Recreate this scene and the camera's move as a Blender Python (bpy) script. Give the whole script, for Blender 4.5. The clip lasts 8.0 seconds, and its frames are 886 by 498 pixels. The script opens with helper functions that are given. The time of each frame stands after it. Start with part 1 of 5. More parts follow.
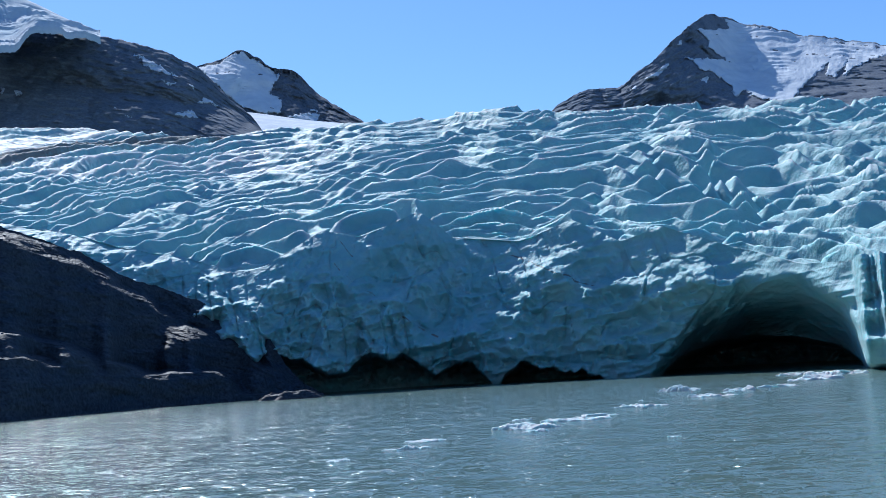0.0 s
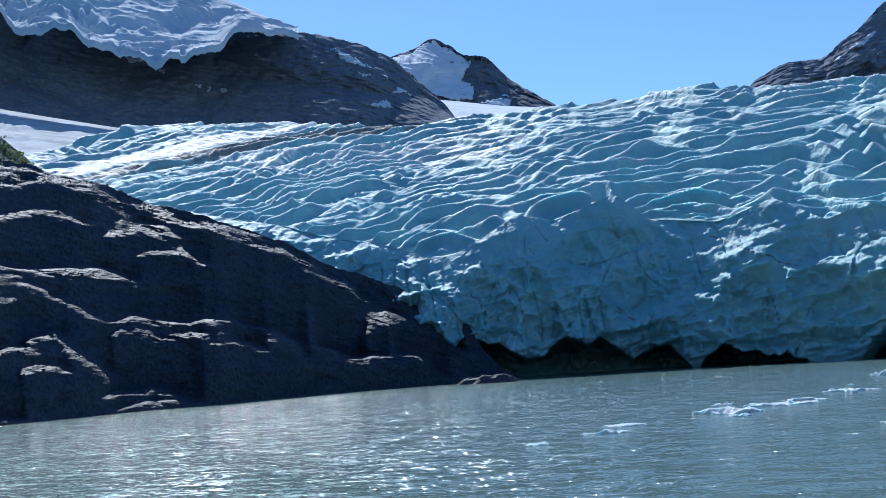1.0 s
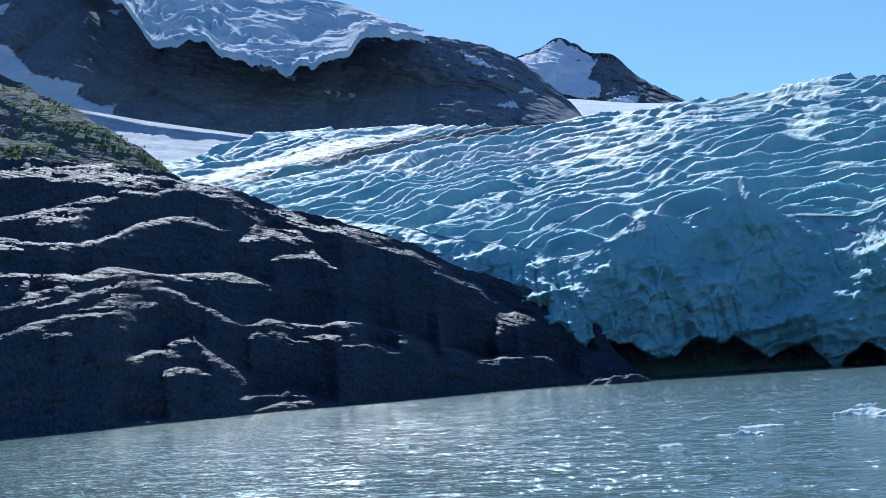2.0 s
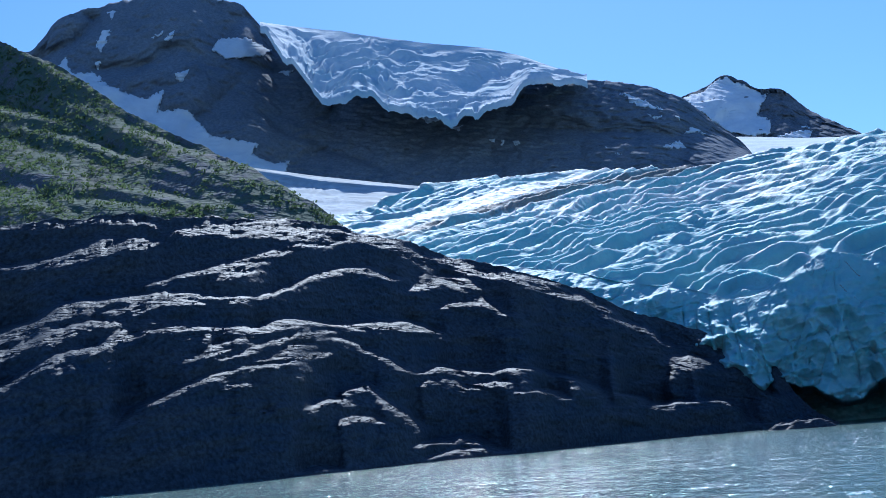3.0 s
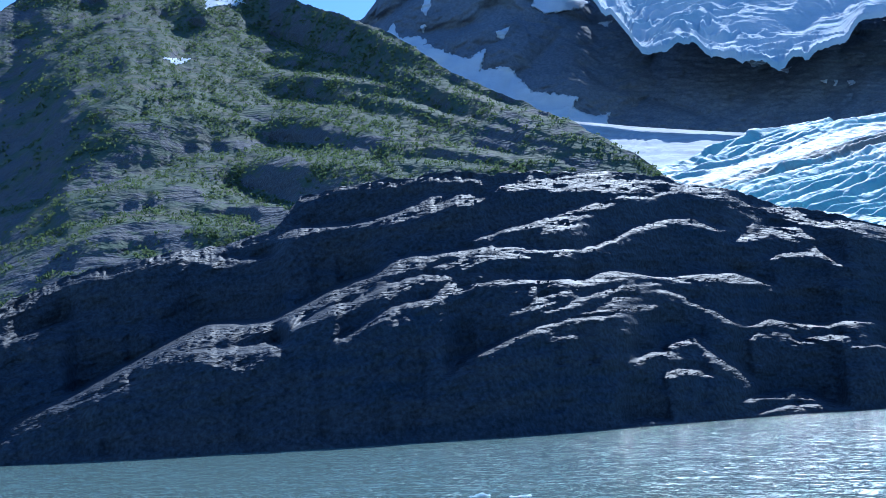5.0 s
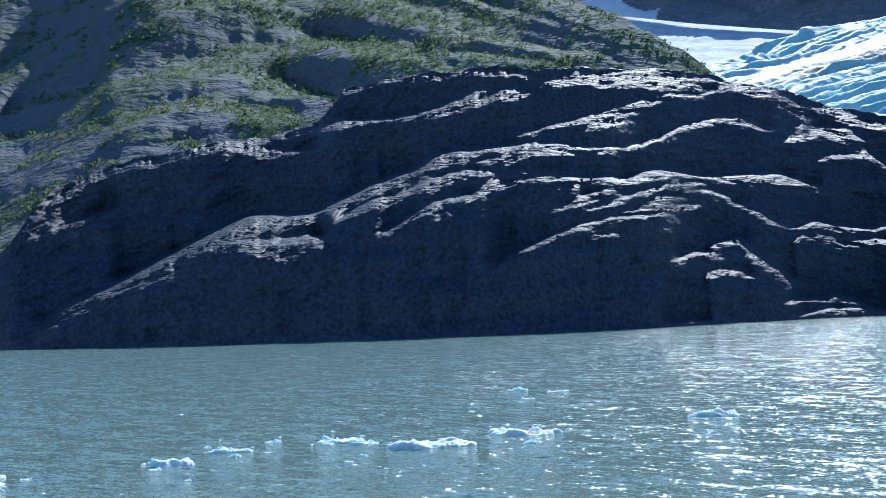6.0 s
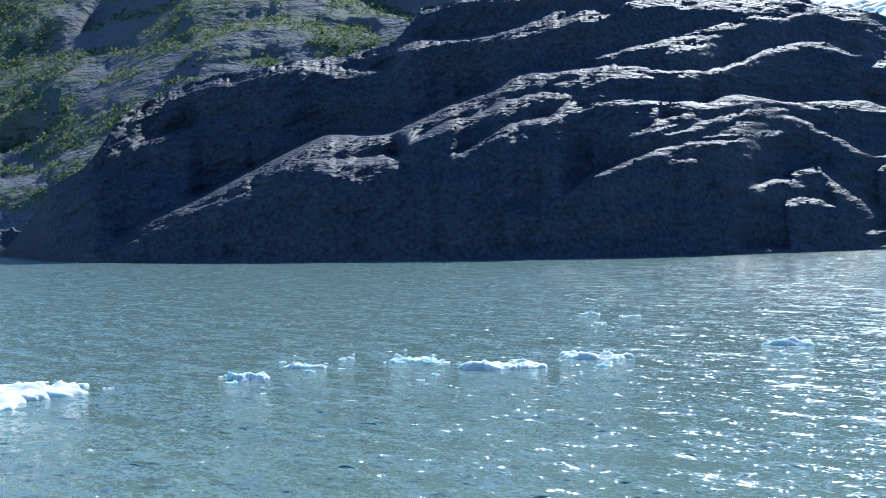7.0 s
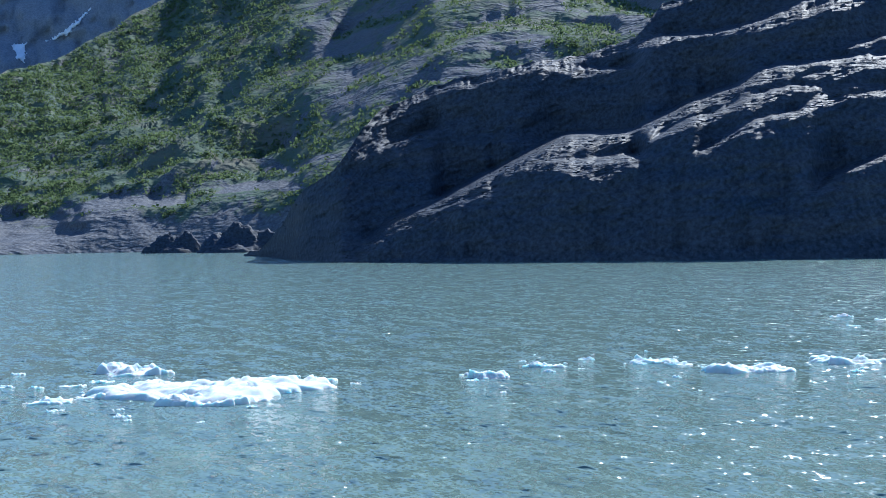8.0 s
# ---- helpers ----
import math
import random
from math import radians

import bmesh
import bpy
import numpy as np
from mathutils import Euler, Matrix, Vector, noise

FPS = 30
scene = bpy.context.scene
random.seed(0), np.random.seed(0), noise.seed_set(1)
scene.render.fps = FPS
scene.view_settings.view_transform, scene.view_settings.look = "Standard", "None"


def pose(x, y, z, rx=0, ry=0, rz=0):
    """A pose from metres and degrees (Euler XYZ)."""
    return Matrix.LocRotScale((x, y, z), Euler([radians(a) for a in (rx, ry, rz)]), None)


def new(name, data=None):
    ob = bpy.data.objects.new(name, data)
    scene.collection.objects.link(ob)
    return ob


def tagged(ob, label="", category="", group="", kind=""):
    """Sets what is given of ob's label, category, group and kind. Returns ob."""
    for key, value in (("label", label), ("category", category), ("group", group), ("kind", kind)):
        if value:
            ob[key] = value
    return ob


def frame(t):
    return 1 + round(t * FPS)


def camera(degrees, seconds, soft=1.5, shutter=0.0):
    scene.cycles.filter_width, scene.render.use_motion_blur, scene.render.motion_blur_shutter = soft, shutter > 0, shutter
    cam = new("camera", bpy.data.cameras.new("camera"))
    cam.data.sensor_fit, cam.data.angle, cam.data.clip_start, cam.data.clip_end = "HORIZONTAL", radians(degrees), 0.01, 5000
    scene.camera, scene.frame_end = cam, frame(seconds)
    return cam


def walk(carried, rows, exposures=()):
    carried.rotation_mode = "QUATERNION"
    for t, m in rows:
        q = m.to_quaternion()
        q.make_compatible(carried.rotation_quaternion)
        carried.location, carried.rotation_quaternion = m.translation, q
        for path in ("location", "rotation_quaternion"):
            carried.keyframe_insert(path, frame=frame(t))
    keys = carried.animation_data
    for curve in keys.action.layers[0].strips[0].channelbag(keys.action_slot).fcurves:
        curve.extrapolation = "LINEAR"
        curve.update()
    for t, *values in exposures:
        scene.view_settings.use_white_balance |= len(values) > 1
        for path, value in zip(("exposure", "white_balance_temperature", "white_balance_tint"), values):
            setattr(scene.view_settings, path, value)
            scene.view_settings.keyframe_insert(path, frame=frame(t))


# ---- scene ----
import functools

EYE = 6.5  # eye height over the lake, on the boat's upper deck
cam = camera(41.5, 8.0, 0.75)
TURNS = [
    (0.0, 95.91, 3.54, 0.37),
    (0.5, 96.29, 3.84, 5.73),
    (1.0, 95.74, 3.72, 9.97),
    (1.5, 95.74, 3.75, 13.24),
    (2.8, 98.19, 4.33, 22.69),
    (3.0, 99.08, 4.42, 24.71),
    (3.5, 100.65, 4.57, 29.12),
    (4.0, 101.16, 4.04, 33.51),
    (4.5, 99.77, 3.91, 37.91),
    (4.7, 99.2, 3.86, 39.46),
    (5.8, 93.76, 2.41, 42.22),
    (6.0, 92.78, 1.91, 42.42),
    (6.5, 90.36, 1.21, 43.57),
    (7.0, 89.03, 0.76, 46.03),
    (7.5, 89.33, 0.83, 52.95),
    (8.0, 89.2, 1.0, 57.72),
]
walk(cam, [(t, pose(0, 0, EYE, rx, ry, rz)) for t, rx, ry, rz in TURNS],
     [(0.0, 0.4, 4850, 10), (1.7, 0.42, 4750, 10), (3.5, 0.55, 4450, 10), (4.7, 0.72, 4350, 10), (6.0, 0.95, 4750, 10), (8.0, 1.05, 4850, 10)])

# ---- light ----
SUN_BEARING, SUN_HEIGHT = -22.0, 41.0
world = bpy.data.worlds.new("sky")
scene.world = world
world.use_nodes = True
wn = world.node_tree
sky = wn.nodes.new("ShaderNodeTexSky")
sky.sky_type, sky.sun_disc = "NISHITA", False
sky.sun_elevation, sky.sun_rotation = radians(SUN_HEIGHT), radians(SUN_BEARING)
sky.altitude, sky.air_density, sky.dust_density, sky.ozone_density = 50, 1.0, 0.15, 2.8
background = wn.nodes["Background"]
wn.links.new(sky.outputs[0], background.inputs[0])
background.inputs[1].default_value = 0.08
sun = new("sun", bpy.data.lights.new("sun", "SUN"))
sun.data.energy, sun.data.angle, sun.data.color = 4.7, radians(0.55), (1.0, 0.86, 0.66)
to_sun = Vector((math.sin(radians(SUN_BEARING)) * math.cos(radians(SUN_HEIGHT)),
                 math.cos(radians(SUN_BEARING)) * math.cos(radians(SUN_HEIGHT)), math.sin(radians(SUN_HEIGHT))))
sun.matrix_world = to_sun.to_track_quat("Z", "Y").to_matrix().to_4x4()


# ---- noise on arrays ----
def lattice(i, j, k):
    h = (i * 374761393 + j * 668265263 + k * 1274126177) & 0xFFFFFFFF
    h = ((h ^ (h >> 13)) * 1274126177) & 0xFFFFFFFF
    h = ((h ^ (h >> 15)) * 2246822519) & 0xFFFFFFFF
    return ((h ^ (h >> 16)) & 0xFFFF) / 32767.5 - 1.0


def value(x, y, z):
    """Smooth noise from -1 to 1."""
    x, y, z = np.broadcast_arrays(x, y, z)
    fx, fy, fz = np.floor(x), np.floor(y), np.floor(z)
    i, j, k = fx.astype(np.int64), fy.astype(np.int64), fz.astype(np.int64)
    u, v, w = x - fx, y - fy, z - fz
    u, v, w = (a * a * a * (a * (a * 6 - 15) + 10) for a in (u, v, w))
    out = 0
    for di, wi in ((0, 1 - u), (1, u)):
        for dj, wj in ((0, 1 - v), (1, v)):
            for dk, wk in ((0, 1 - w), (1, w)):
                out = out + lattice(i + di, j + dj, k + dk) * wi * wj * wk
    return out


def fbm(x, y, z=0.0, octaves=5, gain=0.5):
    out, a = 0, 1.0
    for o in range(octaves):
        out = out + a * value(x * 2.03 ** o + 17.3 * o, y * 2.03 ** o + 5.1 * o, z * 2.03 ** o + 9.7 * o)
        a *= gain
    return out


def ridged(x, y, z=0.0, octaves=5, gain=0.5):
    """Noise with sharp crests, 0 to about 1.6."""
    out, a, w = 0, 1.0, 1.0
    for o in range(octaves):
        n = (1 - np.abs(value(x * 2.03 ** o + 31.7 * o, y * 2.03 ** o + 3.9 * o, z * 2.03 ** o + 7.7 * o))) ** 2
        out = out + a * n * w
        w, a = np.clip(n * 1.4, 0, 1), a * gain
    return out


def ramp(lo, hi, x):
    s = np.clip((x - lo) / (hi - lo), 0, 1)
    return s * s * (3 - 2 * s)


def along(points, az, soft=0.25):
    """A line given by (bearing, value) knots, rounded a little, at the bearings az."""
    a, b = np.array(points, float).T
    d = np.linspace(-2.4, 2.4, 25)
    k = np.exp(-0.5 * d * d)
    return sum(w * np.interp(az + q * soft, a, b) for q, w in zip(d, k / k.sum()))


# ---- meshes ----
def grid_faces(nr, nc, keep=None):
    i = np.arange(nr * nc).reshape(nr, nc)
    q = np.stack([i[:-1, :-1], i[:-1, 1:], i[1:, 1:], i[1:, :-1]], -1)
    return q[keep] if keep is not None else q.reshape(-1, 4)


def raw_mesh(name, verts, faces, material, smooth=True):
    verts, faces = np.asarray(verts, np.float32), np.asarray(faces, np.int32)
    me = bpy.data.meshes.new(name)
    n, k = faces.shape
    me.vertices.add(len(verts))
    me.vertices.foreach_set("co", verts.ravel())
    me.loops.add(n * k)
    me.loops.foreach_set("vertex_index", faces.ravel())
    me.polygons.add(n)
    me.polygons.foreach_set("loop_start", np.arange(0, n * k, k, dtype=np.int32))
    me.polygons.foreach_set("loop_total", np.full(n, k, np.int32))
    me.polygons.foreach_set("use_smooth", np.full(n, smooth))
    me.update(calc_edges=True)
    me.materials.append(material)
    return me


def grid(name, P, material, parent=None, keep=None, smooth=True, **fields):
    nr, nc, _ = P.shape
    faces = grid_faces(nr, nc, keep)
    verts = P.reshape(-1, 3)
    if keep is not None:
        used, faces = np.unique(faces, return_inverse=True)
        faces, verts = faces.reshape(-1, 4), verts[used]
        fields = {k: v.ravel()[used] for k, v in fields.items()}
    me = raw_mesh(name, verts, faces, material, smooth)
    for key, v in fields.items():
        at = me.attributes.new(key, "FLOAT", "POINT")
        at.data.foreach_set("value", np.ascontiguousarray(v, np.float32).ravel())
    ob = new(name, me)
    ob.parent = parent
    return ob


def part(name, bm, material, parent, label=""):
    me = bpy.data.meshes.new(name)
    bm.to_mesh(me)
    bm.free()
    me.materials.append(material)
    ob = new(name, me)
    ob.parent = parent
    return tagged(ob, label)


def place(az, r, z):
    """Points from bearing (degrees), distance and height."""
    a = np.radians(az)
    return np.stack(np.broadcast_arrays(r * np.sin(a), r * np.cos(a), z), -1)


def sight(r, el):
    """Height over the lake of a point seen at that angle from the deck."""
    return EYE + r * np.tan(np.radians(el))


# ---- materials ----
def material(name):
    m = bpy.data.materials.new(name)
    m.use_nodes = True
    return m, m.node_tree, m.node_tree.nodes["Principled BSDF"]


def node(t, kind, **sets):
    n = t.nodes.new("ShaderNode" + kind)
    for k, v in sets.items():
        if k in n.inputs:
            n.inputs[k].default_value = v
    return n


def coords(t, scale=(1, 1, 1), turn=(0, 0, 0)):
    c = t.nodes.new("ShaderNodeTexCoord")
    m = t.nodes.new("ShaderNodeMapping")
    m.inputs["Scale"].default_value, m.inputs["Rotation"].default_value = scale, [radians(a) for a in turn]
    t.links.new(c.outputs["Object"], m.inputs["Vector"])
    return m.outputs["Vector"]


def noise_tex(t, scale, detail=6, rough=0.55, vec=None, distortion=0.0):
    n = node(t, "TexNoise", Scale=scale, Detail=detail, Roughness=rough, Distortion=distortion)
    t.links.new(vec if vec is not None else coords(t), n.inputs["Vector"])
    return n.outputs["Fac"]


def ramp_tex(t, fac, *stops):
    r = t.nodes.new("ShaderNodeValToRGB")
    t.links.new(fac, r.inputs[0])
    e = r.color_ramp.elements
    while len(e) < len(stops):
        e.new(0.5)
    for s, (p, c) in zip(e, stops):
        s.position, s.color = p, (c if len(c) == 4 else (*c, 1)) if not isinstance(c, float) else (c, c, c, 1)
    return r.outputs[0]


def mix(t, fac, a, b, blend="MIX"):
    n = t.nodes.new("ShaderNodeMix")
    n.data_type, n.blend_type = "RGBA", blend
    for v, s in ((fac, 0), (a, 6), (b, 7)):
        if hasattr(v, "links"):
            t.links.new(v, n.inputs[s])
        else:
            n.inputs[s].default_value = v if isinstance(v, float) else (*v, 1)
    return n.outputs[2]


def calc(t, op, a, b=0.0):
    n = t.nodes.new("ShaderNodeMath")
    n.operation = op
    for v, s in ((a, 0), (b, 1)):
        if hasattr(v, "links"):
            t.links.new(v, n.inputs[s])
        else:
            n.inputs[s].default_value = v
    return n.outputs[0]


def bump(t, bsdf, *layers):
    last = None
    for height, strength, distance in layers:
        n = node(t, "Bump", Strength=strength, Distance=distance)
        t.links.new(height, n.inputs["Height"])
        if last:
            t.links.new(last, n.inputs["Normal"])
        last = n.outputs["Normal"]
    t.links.new(last, bsdf.inputs["Normal"])


def field(t, name):
    n = t.nodes.new("ShaderNodeAttribute")
    n.attribute_name = name
    return n.outputs["Fac"]


def rock_material(name, dark, light, scale, relief, strata=(0.2, 0.2, 1.6), rough=0.93, speckle=0.8):
    m, t, b = material(name)
    big = noise_tex(t, scale, 8, 0.6)
    lay = noise_tex(t, scale * 3, 8, 0.62, coords(t, strata, (18, 8, 20)))
    fine = noise_tex(t, scale * 22, 8, 0.65)
    c = ramp_tex(t, lay, (0.3, dark), (0.72, light))
    c = mix(t, ramp_tex(t, big, (0.35, 0.0), (0.7, 0.75)), c, tuple(0.55 * a + 0.45 * d for a, d in zip(light, dark)))
    c = mix(t, speckle, c, ramp_tex(t, fine, (0.32, (0.35, 0.36, 0.38)), (0.7, (1.7, 1.65, 1.6))), "MULTIPLY")
    t.links.new(c, b.inputs["Base Color"])
    t.links.new(ramp_tex(t, big, (0.3, rough - 0.05), (0.7, rough + 0.05)), b.inputs["Roughness"])
    b.inputs["Specular IOR Level"].default_value = 0.04
    beds = noise_tex(t, scale * 3, 4, 0.5, coords(t, strata, (18, 8, 20)))
    chips = noise_tex(t, scale * 9, 3, 0.5, coords(t, (0.7, 0.7, 1.5), (18, 8, 20)))
    bump(t, b, (beds, 0.8, relief * 3.0), (chips, 0.9, relief * 1.6))
    return m, t, b, c


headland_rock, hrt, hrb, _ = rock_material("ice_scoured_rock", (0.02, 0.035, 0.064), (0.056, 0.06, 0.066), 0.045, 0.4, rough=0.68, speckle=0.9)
hrb.inputs["Specular IOR Level"].default_value = 0.13  # glacier-polished and damp
# broken, shattered stone on the ledges
shard = noise_tex(hrt, 0.5, 3, 0.55, coords(hrt, (0.5, 0.5, 2.4), (22, 10, 20)))
shatter = node(hrt, "Bump", Distance=2.6)
hrt.links.new(shard, shatter.inputs["Height"])
hrt.links.new(field(hrt, "ledge"), shatter.inputs["Strength"])
hrt.links.new(hrb.inputs["Normal"].links[0].from_socket, shatter.inputs["Normal"])
hrt.links.new(shatter.outputs["Normal"], hrb.inputs["Normal"])
# distance haze is put into these two rock colours, paler and bluer
mountain_rock = rock_material("hazed_dark_mountain_rock", (0.125, 0.15, 0.195), (0.21, 0.23, 0.262), 0.008, 1.1, (0.6, 0.6, 0.8), speckle=0.4)[0]
peak_rock = rock_material("hazed_far_peak_rock", (0.1, 0.12, 0.155), (0.17, 0.185, 0.215), 0.006, 2.5, (0.6, 0.6, 0.8))[0]

# rock and turf tones lean to blue, painting in the haze over the slope
hill_rock, ht, hb, hc = rock_material("hazed_hillside_rock_and_turf", (0.078, 0.092, 0.118), (0.125, 0.128, 0.132), 0.03, 1.2)
turf = ramp_tex(ht, noise_tex(ht, 0.035, 9, 0.68), (0.3, (0.055, 0.085, 0.066)), (0.48, (0.08, 0.108, 0.078)), (0.6, (0.11, 0.118, 0.092)), (0.75, (0.135, 0.128, 0.11)))
cover = calc(ht, "ADD", field(ht, "turf"), calc(ht, "MULTIPLY", calc(ht, "SUBTRACT", noise_tex(ht, 0.12, 8, 0.7), 0.5), 1.6))
ht.links.new(mix(ht, ramp_tex(ht, cover, (0.42, 0.0), (0.6, 1.0)), hc, turf), hb.inputs["Base Color"])
hb.inputs["Specular IOR Level"].default_value = 0.07


def snow_material(name, tint, grime, scale):
    m, t, b = material(name)
    n = noise_tex(t, scale, 8, 0.6)
    f = noise_tex(t, scale * 12, 6, 0.6)
    t.links.new(ramp_tex(t, n, (0.3, grime), (0.65, tint)), b.inputs["Base Color"])
    b.inputs["Roughness"].default_value = 0.9
    b.inputs["Specular IOR Level"].default_value = 0.05
    bump(t, b, (n, 0.4, 0.25 / scale * 0.1), (f, 0.5, 0.02 / scale))
    return m


def crevassed(m, scale, depth):
    """Break a snow or rock material's surface into small sharp clefts."""
    t = m.node_tree
    b = t.nodes["Principled BSDF"]
    c = node(t, "TexNoise", Scale=scale, Detail=3, Roughness=0.55, Distortion=0.4)
    c.noise_type = "RIDGED_MULTIFRACTAL"
    t.links.new(coords(t, (0.8, 1.0, 1.6), (10, 20, 15)), c.inputs["Vector"])
    n = node(t, "Bump", Strength=0.8, Distance=depth)
    t.links.new(c.outputs["Fac"], n.inputs["Height"])
    t.links.new(b.inputs["Normal"].links[0].from_socket, n.inputs["Normal"])
    t.links.new(n.outputs["Normal"], b.inputs["Normal"])


snow = snow_material("old_snow", (0.7, 0.74, 0.79), (0.56, 0.61, 0.68), 0.02)
firn = snow_material("hanging_glacier_firn", (0.62, 0.66, 0.7), (0.36, 0.48, 0.57), 0.012)
dirty_firn = snow_material("dirty_firn", (0.56, 0.6, 0.63), (0.36, 0.38, 0.39), 0.02)
crevassed(firn, 0.012, 14.0)
crevassed(dirty_firn, 0.03, 3.5)
crevassed(hill_rock, 0.045, 5.0)
crevassed(hill_rock, 0.2, 1.6)
floe_ice = snow_material("floe_ice", (0.62, 0.63, 0.61), (0.5, 0.57, 0.57), 0.45)
fb = floe_ice.node_tree.nodes["Principled BSDF"]
fb.inputs["Subsurface Weight"].default_value = 0.6  # sunlight soaks through the thin ice
fb.inputs["Subsurface Radius"].default_value = (0.5, 0.9, 1.0)
fb.inputs["Subsurface Scale"].default_value = 0.3

ice, it, ib = material("glacier_ice")
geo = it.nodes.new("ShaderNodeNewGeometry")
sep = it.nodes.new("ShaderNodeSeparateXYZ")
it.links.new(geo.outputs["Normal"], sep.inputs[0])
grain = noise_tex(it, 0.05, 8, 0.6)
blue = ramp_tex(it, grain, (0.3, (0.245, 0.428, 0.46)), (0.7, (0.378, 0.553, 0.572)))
# upward faces whiten: firn and weathered ice, plus painted crest highlights
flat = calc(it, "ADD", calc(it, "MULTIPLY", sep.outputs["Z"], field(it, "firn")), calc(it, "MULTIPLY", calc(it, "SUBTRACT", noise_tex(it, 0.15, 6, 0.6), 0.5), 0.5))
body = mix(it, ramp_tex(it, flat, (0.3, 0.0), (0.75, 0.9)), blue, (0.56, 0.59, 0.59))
# moraine grit, plus the shade painted into the crevasses
grit_and_shade = calc(it, "ADD", field(it, "grit_and_shade"), calc(it, "MULTIPLY", calc(it, "SUBTRACT", noise_tex(it, 0.08, 8, 0.7), 0.5), 0.8))
body = mix(it, ramp_tex(it, grit_and_shade, (0.5, 0.0), (0.9, 0.85)), body, (0.17, 0.15, 0.13))
body = mix(it, field(it, "worn"), body, (0.92, 0.92, 0.93), "MULTIPLY")
it.links.new(body, ib.inputs["Base Color"])
ib.inputs["Roughness"].default_value = 0.66
ib.inputs["Subsurface Weight"].default_value = 0.4
ib.inputs["Subsurface Radius"].default_value = (0.35, 0.9, 1.0)
ib.inputs["Subsurface Scale"].default_value = 2.5
ib.inputs["Specular IOR Level"].default_value = 0.11
crag = node(it, "TexNoise", Scale=0.07, Detail=4, Roughness=0.55, Distortion=0.3)
crag.noise_type = "RIDGED_MULTIFRACTAL"
it.links.new(coords(it, (1.0, 1.0, 1.3), (20, 15, 30)), crag.inputs["Vector"])
bump(it, ib, (crag.outputs["Fac"], 0.8, 4.5), (noise_tex(it, 0.35, 3, 0.55), 0.6, 1.4))

water, wt, wb = material("silty_lake_water")
wb.inputs["Base Color"].default_value = (0.138, 0.203, 0.182, 1)
wb.inputs["Roughness"].default_value = 0.12
wb.inputs["IOR"].default_value = 1.33


def ripples(t, scale, detail, stretch, turn, slope):
    """Slopes of a field of wavelets, as a vector."""
    n = node(t, "TexNoise", Scale=scale, Detail=detail, Roughness=0.5, Distortion=0.4)
    t.links.new(coords(t, stretch, (0, 0, turn)), n.inputs["Vector"])
    sub = t.nodes.new("ShaderNodeVectorMath")
    sub.operation = "SUBTRACT"
    sub.inputs[1].default_value = (0.5, 0.5, 0.5)
    t.links.new(n.outputs["Color"], sub.inputs[0])
    mul = t.nodes.new("ShaderNodeVectorMath")
    mul.operation = "MULTIPLY"
    mul.inputs[1].default_value = (slope, slope, 0)
    t.links.new(sub.outputs[0], mul.inputs[0])
    return mul.outputs[0]


def peaked(t, v, gusts):
    """Steepen the steep wavelets and calm the rest, in small gusts, so that the sun glints off few of them."""
    size = t.nodes.new("ShaderNodeVectorMath")
    size.operation = "LENGTH"
    t.links.new(v, size.inputs[0])
    gain = calc(t, "MULTIPLY", calc(t, "MULTIPLY", size.outputs["Value"], 3.4), calc(t, "MAXIMUM", calc(t, "ADD", calc(t, "MULTIPLY", gusts, 4.0), -1.1), 0.25))
    out = t.nodes.new("ShaderNodeVectorMath")
    out.operation = "SCALE"
    t.links.new(v, out.inputs[0])
    t.links.new(gain, out.inputs["Scale"])
    return out.outputs[0]


gusts = noise_tex(wt, 1.0, 1, 0.5, coords(wt, (2.6, 0.3, 1), (0, 0, 20)))
total = None
for layer in (ripples(wt, 0.5, 1, (0.6, 1.4, 1), 6, 0.72), peaked(wt, ripples(wt, 1.9, 1, (0.75, 1.25, 1), -8, 1.55), gusts), ripples(wt, 6.0, 1, (0.9, 1.2, 1), 15, 1.05)):
    add = wt.nodes.new("ShaderNodeVectorMath")
    add.operation = "ADD"
    wt.links.new(layer, add.inputs[0])
    if total:
        wt.links.new(total, add.inputs[1])
    else:
        add.inputs[1].default_value = (0, 0, 1)
    total = add.outputs[0]
unit = wt.nodes.new("ShaderNodeVectorMath")
unit.operation = "NORMALIZE"
wt.links.new(total, unit.inputs[0])
wt.links.new(unit.outputs[0], wb.inputs["Normal"])

leaf, lt, lb = material("alder_leaves")
lt.links.new(ramp_tex(lt, noise_tex(lt, 0.35, 4, 0.6), (0.3, (0.052, 0.084, 0.04)), (0.7, (0.105, 0.14, 0.066))), lb.inputs["Base Color"])
lb.inputs["Roughness"].default_value = 0.95
lb.inputs["Specular IOR Level"].default_value = 0.02
glow = lt.nodes.new("ShaderNodeBsdfTranslucent")  # sunlight coming through the leaves
glow.inputs["Color"].default_value = (0.13, 0.18, 0.078, 1)
both = lt.nodes.new("ShaderNodeMixShader")
both.inputs[0].default_value = 0.45
lt.links.new(lb.outputs[0], both.inputs[1])
lt.links.new(glow.outputs[0], both.inputs[2])
lt.links.new(both.outputs[0], lt.nodes["Material Output"].inputs[0])


# ---- lake ----
bm = bmesh.new()
bmesh.ops.create_circle(bm, cap_ends=True, segments=96, radius=4900)
lake = part("water", bm, water, None)
tagged(lake, "grey-green silty glacial lake with small wind ripples", "water", kind="structure")


